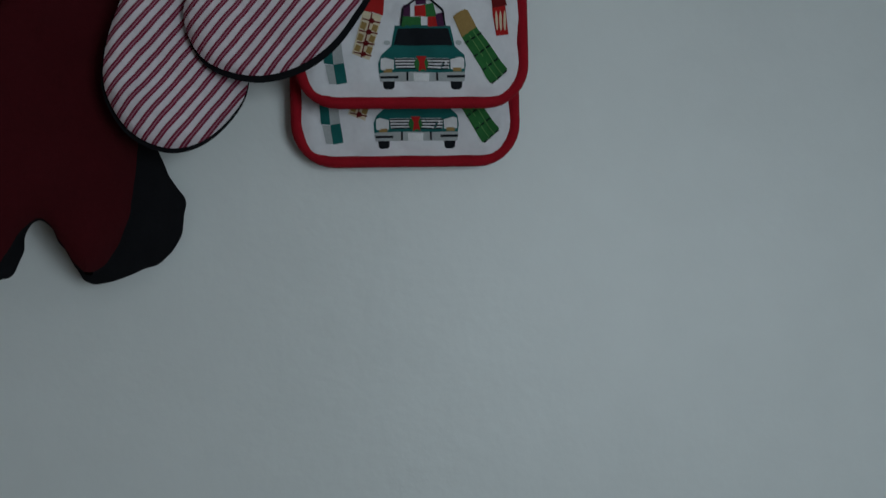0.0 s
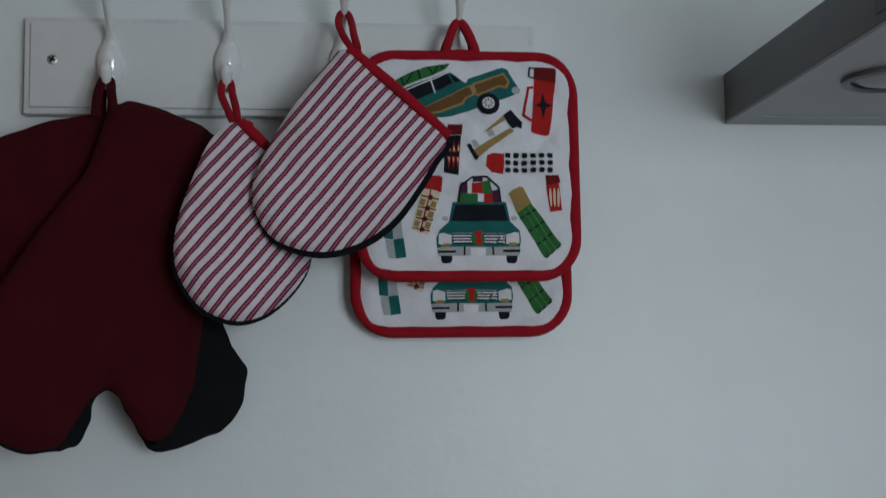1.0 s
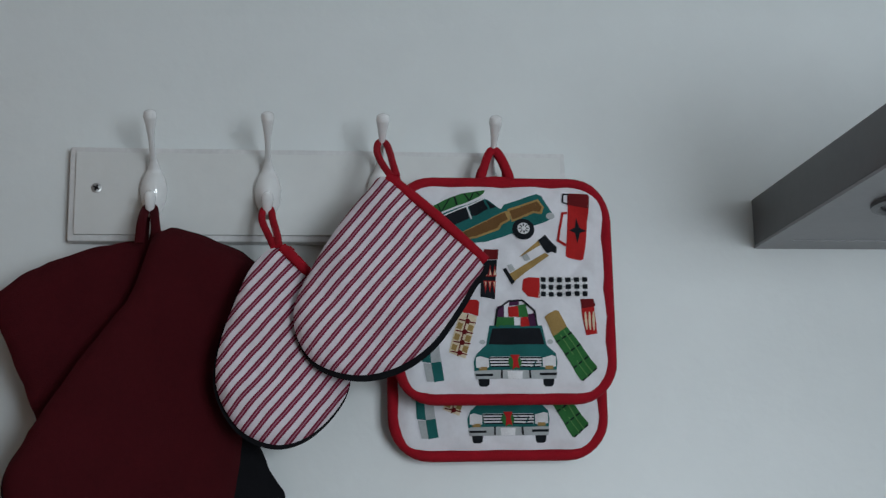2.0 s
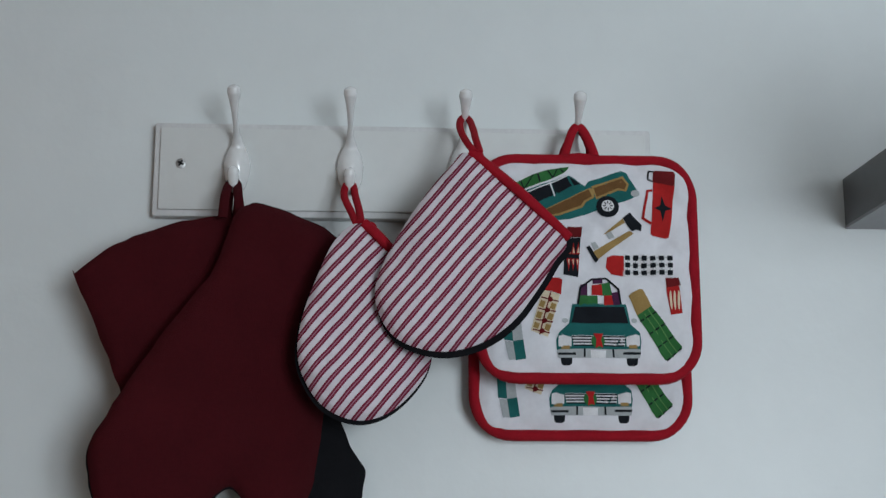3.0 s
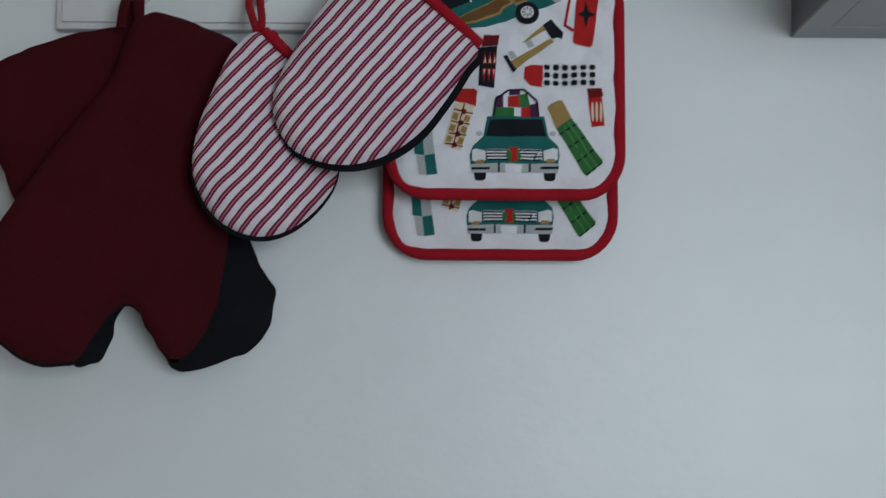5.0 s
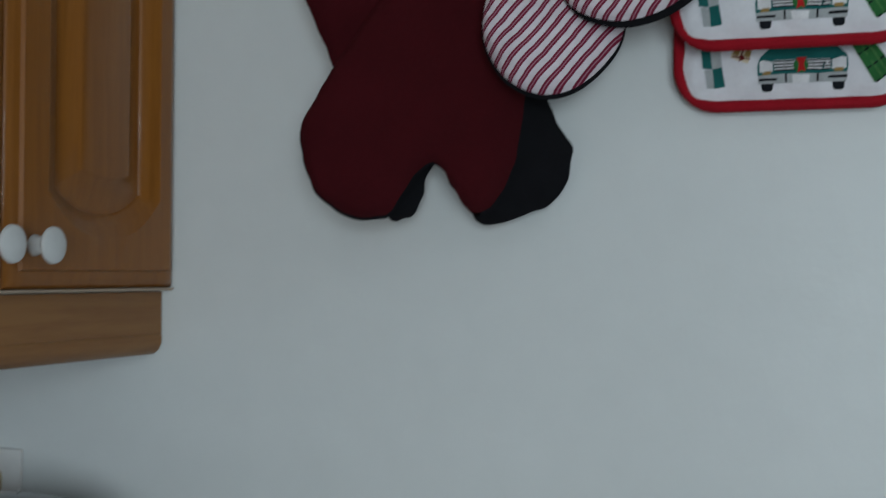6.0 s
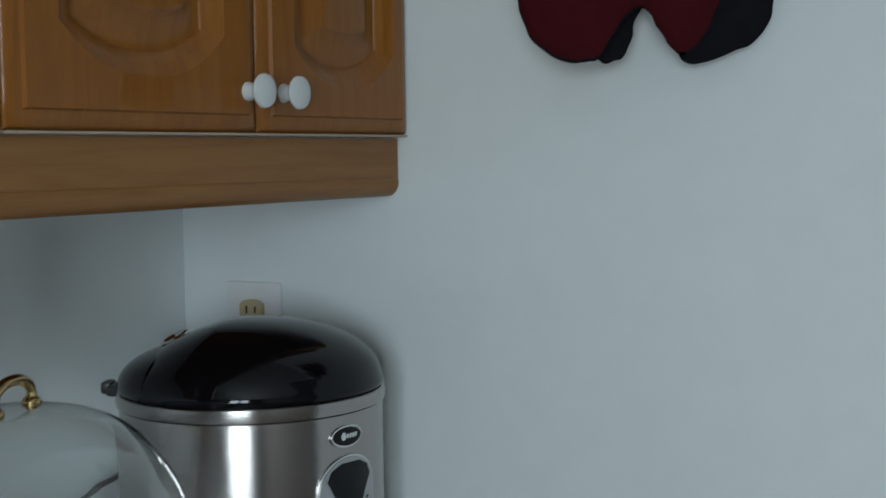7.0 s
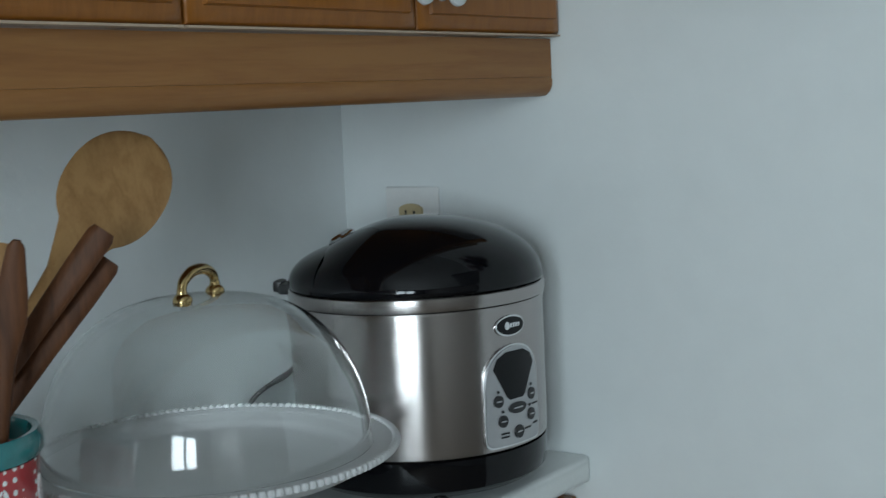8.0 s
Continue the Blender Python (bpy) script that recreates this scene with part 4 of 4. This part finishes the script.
# ---- rice cooker ----
def rice_cooker():
    ax, ay, r = -0.2944, -0.2013, 0.135
    ob = thing("rice_cooker", "brushed steel rice cooker with a black domed lid", "rice cooker", at=(ax, ay, CTOP))
    z = lambda v: v - CTOP
    at = (ax, ay, CTOP)
    part("body", lathe([(0.0, z(0.984)), (r - 0.003, z(0.984)), (r - 0.0005, z(0.986)), (r, z(0.99)), (r, z(1.128)), (r - 0.001, z(1.132)), (0.0, z(1.132))], 128, at), STEEL, ob)
    part("rim_band", lathe([(r - 0.004, z(1.1325)), (r + 0.002, z(1.134)), (r + 0.0032, z(1.139)), (r + 0.0026, z(1.1465)), (r - 0.001, z(1.149)), (r - 0.02, z(1.149))], 128, at), STEEL, ob, "satin steel rim")
    part("base", lathe([(0, z(0.9415)), (r - 0.030, z(0.9415)), (r - 0.014, z(0.944)), (r - 0.003, z(0.952)), (r - 0.0005, z(0.965)), (r - 0.001, z(0.983)), (0, z(0.9835))], 96, at), GLOSS_BLACK, ob, "black plastic base")
    for k in range(4):
        a = radians(45 + 90 * k)
        part("foot", lathe([(0, 0.0142), (0.007, 0.0142), (0.009, 0.016), (0.009, 0.026), (0, 0.026)], 16, (ax + 0.1 * math.cos(a), ay + 0.1 * math.sin(a), CTOP)), MATT_BLACK, ob)
    dome = [(r + 0.001, z(1.1495)), (r + 0.0022, z(1.153)), (r + 0.0008, z(1.158))]
    for k in range(1, 17):
        a = radians(90 * k / 16)
        dome.append(((r - 0.0005) * math.cos(a) ** 0.92, z(1.158) + 0.0605 * math.sin(a) ** 1.05))
    dome[-1] = (0.0, dome[-1][1])
    bm = lathe(dome, 96, at)
    for v in bm.verts:  # the lid falls away towards its hinge
        q = (v.co.x - ax) * -0.93 + (v.co.y - ay) * -0.37
        v.co.z -= max(0.0, q - 0.02) ** 1.2 * 0.33 * max(0.0, min(1.0, (v.co.z - 1.16) / 0.03))
    hinge_way = Vector((-0.93, -0.37, 0)).normalized()

    def cut(bm, d, keep_far):
        """Cut a shell across, d from the axis towards the hinge, and close the cut."""
        got = bmesh.ops.bisect_plane(bm, geom=bm.verts[:] + bm.edges[:] + bm.faces[:], plane_co=Vector((ax, ay, 1.15)) + hinge_way * d, plane_no=hinge_way, clear_outer=not keep_far, clear_inner=keep_far)
        bmesh.ops.holes_fill(bm, edges=[e for e in got["geom_cut"] if isinstance(e, bmesh.types.BMEdge)])
        return bm

    lid = part("lid", cut(bm, 0.081, False), GLOSS_BLACK, ob, "glossy black domed lid")
    hump = [(r + 0.001, z(1.1495)), (r + 0.0022, z(1.153))]
    hump += [((r + 0.001) * math.cos(radians(90 * k / 16)) ** 0.74, z(1.155) + 0.0435 * math.sin(radians(90 * k / 16))) for k in range(1, 17)]
    hump[-1] = (0.0, hump[-1][1])
    part("hinge_cover", cut(lathe(hump, 96, at), 0.076, True), GLOSS_BLACK, lid, "rounded black hinge housing")
    vent = lathe([(0.0, 0.001), (0.0075, 0.001), (0.0085, 0.0035), (0.0105, 0.0045), (0.0125, 0.0030), (0.0130, -0.003), (0.0, -0.003)], 28)
    bmesh.ops.transform(vent, matrix=pose(ax - 0.066, ay - 0.040, 1.1962, 18, -25, 12) @ Matrix.Diagonal((1.35, 1.0, 1.1, 1)), verts=vent.verts)
    part("steam_vent", vent, CHROME, lid, "chrome-ringed vent button")
    lug = box(0.122, 0.150, -0.017, 0.017, 0, 0.012, 0.004)
    box(0.146, 0.157, -0.012, 0.012, 0.002, 0.015, 0.004, bm=lug)
    bmesh.ops.transform(lug, matrix=pose(ax, ay, 1.138, 0, 0, math.degrees(math.atan2(-0.45, -0.89))), verts=lug.verts)
    part("hinge_lug", lug, MATT_BLACK, ob, "black clip at the hinge")
    turn = radians(-9)

    def place(s, v, off):
        a = turn + s / r
        return (ax + (r + off) * math.cos(a), ay + (r + off) * math.sin(a), v)

    def oval(cs, cz, a, b, n=28):
        return [(cs + a * math.cos(6.283185 * k / n), cz + b * math.sin(6.283185 * k / n)) for k in range(n)]

    def shield(w, z0, z1, n=14):
        c = 0.008
        arc = [(w - c + c * math.sin(math.pi / 8 * k), z0 + c - c * math.cos(math.pi / 8 * k)) for k in range(5)]
        pts = arc + [(w, z0 + c + (z1 - 0.036 - z0 - c) * k / 8) for k in range(1, 8)]
        pts += [(w * math.cos(math.pi * k / n), z1 - 0.036 + 0.036 * math.sin(math.pi * k / n)) for k in range(n + 1)]
        return pts + [(-p[0], p[1]) for p in (arc + [(w, z0 + c + (z1 - 0.036 - z0 - c) * k / 8) for k in range(1, 8)])[::-1]] + [((w - c) * k / 4, z0) for k in range(-3, 4)]

    badge = part("badge", patch(oval(-0.002, 1.1115, 0.0205, 0.0108), place, 0.0022, 0.004, depth=0.002), CHROME, ob, "oval chrome-edged badge")
    part("badge_face", patch(oval(-0.002, 1.1115, 0.0185, 0.0090), place, 0.0030, 0.004), GLOSS_BLACK, badge)
    mark = patch(oval(-0.0085, 1.112, 0.0032, 0.0042, 12), place, 0.0037, 0.003)
    for k in range(4):
        patch([(-0.0048 + 0.0037 * k, 1.1098), (-0.0024 + 0.0037 * k, 1.1098), (-0.0018 + 0.0037 * k, 1.1142), (-0.0042 + 0.0037 * k, 1.1142)], place, 0.0037, 0, mark)
    part("badge_mark", mark, CHROME, badge, "plain silver shapes")
    part("panel_frame", patch(shield(0.0395, 0.989, 1.093), place, 0.0026, 0.006, depth=0.0024), CHROME, ob, "chrome edge of the control panel")
    panel = part("control_panel", patch(shield(0.0378, 0.9908, 1.0912), place, 0.0036, 0.006), STEEL_FLAT, ob, "silver control panel with round buttons")
    part("display", patch([(-0.013, 1.040), (-0.009, 1.037), (0.009, 1.037), (0.013, 1.040), (0.029, 1.070), (0.024, 1.080), (0.012, 1.086), (-0.012, 1.086), (-0.024, 1.080), (-0.029, 1.070)], place, 0.0044, 0.006), GLOSS_BLACK, panel, "dark display window")
    for s, v, a, b in ((-0.024, 1.0375, 0.0058, 0.0062), (0.024, 1.0375, 0.0058, 0.0062), (-0.019, 1.0165, 0.0058, 0.0062), (0.0225, 1.0165, 0.0058, 0.0062), (0.002, 1.0025, 0.0066, 0.0068), (0.001, 1.0275, 0.0125, 0.0058)):
        bt = part("button", patch(oval(s, v, a, b, 20), place, 0.0052, 0.004, depth=0.0018), MATT_BLACK, panel, "round black button")
        part("button_mark", patch([(s - a * 0.5, v - 0.0007), (s + a * 0.5, v - 0.0007), (s + a * 0.5, v + 0.0007), (s - a * 0.5, v + 0.0007)], place, 0.0058, 0), STEEL_FLAT, bt)
    for s, v in ((-0.024, 1.047), (0.024, 1.047), (-0.019, 1.0262), (0.020, 1.0262)):
        part("indicator", patch(oval(s, v, 0.0016, 0.0016, 10), place, 0.0046, 0), MATT_BLACK, panel)
    for s, v, w in ((0.030, 1.0262, 0.010), (0.030, 1.006, 0.008), (0.016, 1.0035, 0.010), (-0.017, 1.0035, 0.010), (-0.017, 1.0000, 0.010)):
        part("caption_bar", patch([(s - w / 2, v - 0.0008), (s + w / 2, v - 0.0008), (s + w / 2, v + 0.0008), (s - w / 2, v + 0.0008)], place, 0.0046, 0), MATT_BLACK, panel)
    part("cord", tube(smooth_line([(ax - 0.125, ay - 0.05, 1.065), (-0.452, -0.237, 1.045), (-0.475, -0.245, 1.032), (-0.492, -0.261, 1.010), (-0.498, -0.267, 0.977), (ax - 0.19, ay + 0.02, CTOP + 0.0185), (ax - 0.15, ay + 0.13, CTOP + 0.0185)], 8), 0.0032, 8), MATT_BLACK, ob, "black power cord")
    ob.location, ob.scale = (-0.3245, -0.1621, CTOP - 0.0147), (1.035, 1.035, 1.035)


STEEL_FLAT = material("silver_panel", (0.45, 0.45, 0.46), 0.35, 0.7, vary=0.04)
rice_cooker()


# ---- cake stand with a glass dome ----
def cake_stand():
    cx, cy, zp = -0.319, -0.493, 1.0312
    at = (cx, cy, CTOP)
    ob = thing("cake_stand", "white beaded cake stand on the counter", "cake stand", at=at)
    h = zp - CTOP
    part("plate", lathe([(0, h - 0.011), (0.120, h - 0.011), (0.134, h - 0.0095), (0.1375, h - 0.007), (0.143, h - 0.0065), (0.152, h - 0.003), (0.164, h), (0.1706, h + 0.001), (0.1725, h - 0.003), (0.161, h - 0.009), (0.143, h - 0.018), (0.06, h - 0.026), (0, h - 0.026)], 128, at), PLATE, ob)
    part("pedestal", lathe([(0, 0), (0.075, 0), (0.077, 0.004), (0.06, 0.014), (0.03, 0.03), (0.022, 0.05), (0.028, h - 0.03), (0.05, h - 0.0258), (0, h - 0.0258)], 64, at), PLATE, ob)
    bm = bmesh.new()
    n = 144
    for k in range(n):
        a = 6.283185 * k / n
        ball((cx + 0.1718 * math.cos(a), cy + 0.1718 * math.sin(a), zp), 0.0043, bm, (0.95, 0.95, 1.0), 8)
    tagged(part("beaded_edge", bm, PLATE, ob, "row of small white beads"), kind="stuff")
    dome = thing("cake_dome", "clear glass dome with a brass handle, over a cake stand", "cake dome", at=(cx, cy, zp))
    rd, hd, t = 0.1496, 0.143, 0.0016
    b0 = zp - CTOP - 0.0015
    prof = [(rd + 0.001, 0.0), (rd, 0.010)] + [(rd * math.cos(radians(90 * k / 24)) ** 0.72, 0.010 + (hd - 0.010) * math.sin(radians(90 * k / 24)) ** 1.05) for k in range(1, 25)]
    prof[-1] = (0.0, hd)
    inner = [(max(0.0, p[0] - t), p[1] - (t if p[1] > 0.03 else 0)) for p in prof]
    inner[-1] = (0.0, hd - t)
    loop = [(p[0], p[1] + b0 + 0.0012) for p in prof[::-1]] + [(p[0], p[1] + b0 + 0.0012) for p in inner]
    part("glass_shell", lathe(loop, 96, at), GLASS, dome, "clear glass shell").visible_shadow = False
    zt = zp + hd - 0.0008
    da = Vector((-0.29, 0.957, 0)).normalized()
    pts = [Vector((cx, cy, zt + z)) + da * s for s, z in ((-0.0295, 0.004), (-0.0295, 0.010), (-0.025, 0.017), (-0.010, 0.0232), (0.010, 0.0232), (0.025, 0.017), (0.0295, 0.010), (0.0295, 0.004))]
    part("handle", tube(smooth_line(pts, 6), [0.0055, 0.0042, 0.0048, 0.0052, 0.0052, 0.0048, 0.0042, 0.0055], 14, up=(1, 0.3, 0.1)), BRASS, dome, "curved brass handle")
    for s in (-0.0295, 0.0295):
        p = Vector((cx, cy, zt)) + da * s
        part("handle_foot", lathe([(0, -0.006), (0.0085, -0.006), (0.009, 0.001), (0.007, 0.004), (0.0045, 0.006), (0, 0.006)], 20, p), BRASS, dome, "brass washer foot")


cake_stand()


# ---- crock with cooking tools ----
CROCK = Vector((-0.336, -0.7485, CTOP))


def crock():
    ob = thing("utensil_crock", "red white-dotted ceramic crock with a teal rim", "crock", at=CROCK)
    rows = [(0, 0), (0.060, 0), (0.064, 0.004), (0.066, 0.02), (0.068, 0.160), (0.069, 0.1645), (0.063, 0.165), (0.061, 0.15), (0.059, 0.012), (0, 0.010)]
    part("body", lathe(rows, 72, CROCK), RED_DOTS, ob)
    part("rim", lathe([(0.0632, 0.1655), (0.0695, 0.1655), (0.0725, 0.170), (0.0722, 0.180), (0.069, 0.1855), (0.064, 0.1845), (0.0625, 0.178), (0.0632, 0.1655)], 72, CROCK), TEAL_GLAZE, ob, "teal glazed rim")
    bm = bmesh.new()
    for k in range(9):
        a0 = 6.283185 * k / 9
        pts = []
        for s in np.linspace(0, 1, 12):
            a = a0 + s * 6.283185 / 9
            pts.append(CROCK + Vector((0.0678 * math.cos(a), 0.0678 * math.sin(a), 0.128 - 0.040 * math.sin(math.pi * s))))
        tube(pts, 0.0011, 6, bm=bm)
        c = a0
        tube([CROCK + Vector((0.0680 * math.cos(c + 0.06 * math.cos(g)), 0.0680 * math.sin(c + 0.06 * math.cos(g)), 0.138 + 0.012 * math.sin(g))) for g in np.linspace(0, 6.2, 14)], 0.0009, 6, bm=bm)
    part("painted_scrolls", bm, CERAMIC, ob, "thin white painted scrolls")


crock()


TOOLS = Vector((0.0218, -0.0075, 0.004))  # where the tools stand in the crock


def paddle(name, foot, head, facing, widths, thick, mat, label, category, bend=0.0, split=0.0, dish=0.0):
    """A flat tool: a straight handle from foot to head, with half widths along it."""
    f, hd = Vector(foot) + TOOLS, Vector(head) + TOOLS
    d = (hd - f)
    L = d.length
    d.normalize()
    n = (Vector(facing) - d * d.dot(Vector(facing))).normalized()
    s = d.cross(n)
    rings = []
    m = 90
    root = Vector((CROCK.x + (f.x - CROCK.x) * 0.1, CROCK.y + (f.y - CROCK.y) * 0.1 - 0.015, CTOP + 0.014))
    low = f + d * L * 0.02
    turns = [6.283185 * k / 14 for k in range(14)]
    for i in range(9):
        c = root.lerp(low, i / 9)
        w, th = widths[0][1], thick[0][1]
        rings.append([c + s * w * math.cos(a) + n * th * math.sin(a) for a in turns])
    for i in range(1, m + 1):
        t = i / m
        w = float(np.interp(t, [p[0] for p in widths], [p[1] for p in widths]))
        th = float(np.interp(t, [p[0] for p in thick], [p[1] for p in thick]))
        c = f + d * (t * L) + n * bend * math.sin(math.pi * t)
        hollow = dish * max(0.0, 1 - ((t - 0.8) / 0.17) ** 2)
        rings.append([c + s * w * math.copysign(abs(math.cos(a)) ** 0.8, math.cos(a)) + n * (th * math.sin(a) - hollow * (1 - math.cos(a) ** 2)) for a in turns])

    def skin(rows):
        bm = bmesh.new()
        loops = [[bm.verts.new(p) for p in row] for row in rows]
        for a, b in zip(loops, loops[1:]):
            for k in range(14):
                bm.faces.new((a[k], a[(k + 1) % 14], b[(k + 1) % 14], b[k]))
        bm.faces.new(loops[0])
        bm.faces.new(loops[-1][::-1])
        return bm

    if not split:
        return solid(name, skin(rings), mat, label, category, group="cooking tools")
    tool = thing(name, label, category, "cooking tools", at=root)
    k = 9 + int(split * m)
    part("handle", skin(rings[:k]), mat, tool)
    part("bowl", skin(rings[k - 1:]), mat, tool, "broad shallow wooden bowl")
    return tool


SPOON = [(0, 0.006), (0.35, 0.0075), (0.5, 0.011), (0.58, 0.019)] + [(0.64 + 0.36 * k / 40, 0.0445 * max(0.0, 1 - abs((0.64 + 0.36 * k / 40 - 0.805) / 0.196) ** 2.2) ** 0.5) for k in range(41)]
paddle("wooden_spoon", (-0.343, -0.742, 1.105), (-0.355, -0.519, 1.3135), (0.75, -0.65, 0.1), SPOON, [(0, 0.005), (0.6, 0.006), (0.8, 0.005), (1, 0.003)], BEECH, "large pale wooden spoon standing in the crock", "spoon", split=0.58, dish=0.003)
tongs = thing("wooden_tongs", "dark walnut tongs leaning out of the crock", "tongs", "cooking tools", at=(-0.310, -0.733, 1.086))
ARM = [(0, 0.008), (0.5, 0.0095), (0.8, 0.0112), (0.97, 0.0112), (1, 0.009)]


def tong_arm(foot, head):
    ob = paddle("arm", foot, head, (0.75, -0.6, 0.35), ARM, [(0, 0.004), (1, 0.0045)], WALNUT, "", "")
    ob.parent, ob.location = tongs, -tongs.location
    for key in ("group", "category", "label"):
        if key in ob:
            del ob[key]


tong_arm((-0.336, -0.732, 1.109), (-0.282, -0.636, 1.246))
tong_arm((-0.336, -0.723, 1.094), (-0.296, -0.622, 1.220))
paddle("wooden_fork", (-0.305, -0.731, 1.090), (-0.274, -0.723, 1.248), (0.75, -0.65, 0.1), [(0, 0.006), (0.45, 0.007), (0.62, 0.0125), (0.75, 0.0115), (0.9, 0.008), (0.97, 0.0065), (1, 0.003)], [(0, 0.005), (0.6, 0.003), (1, 0.003)], WALNUT, "dark walnut fork handle standing in the crock", "fork")
paddle("wooden_spoon", (-0.331, -0.734, 1.101), (-0.347, -0.687, 1.240), (0.75, -0.65, 0.1), [(0, 0.006), (0.5, 0.007), (0.75, 0.018), (0.9, 0.022), (1, 0.008)], [(0, 0.005), (1, 0.004)], BEECH, "pale wooden spoon among dark tools in the crock", "spoon", split=0.6)
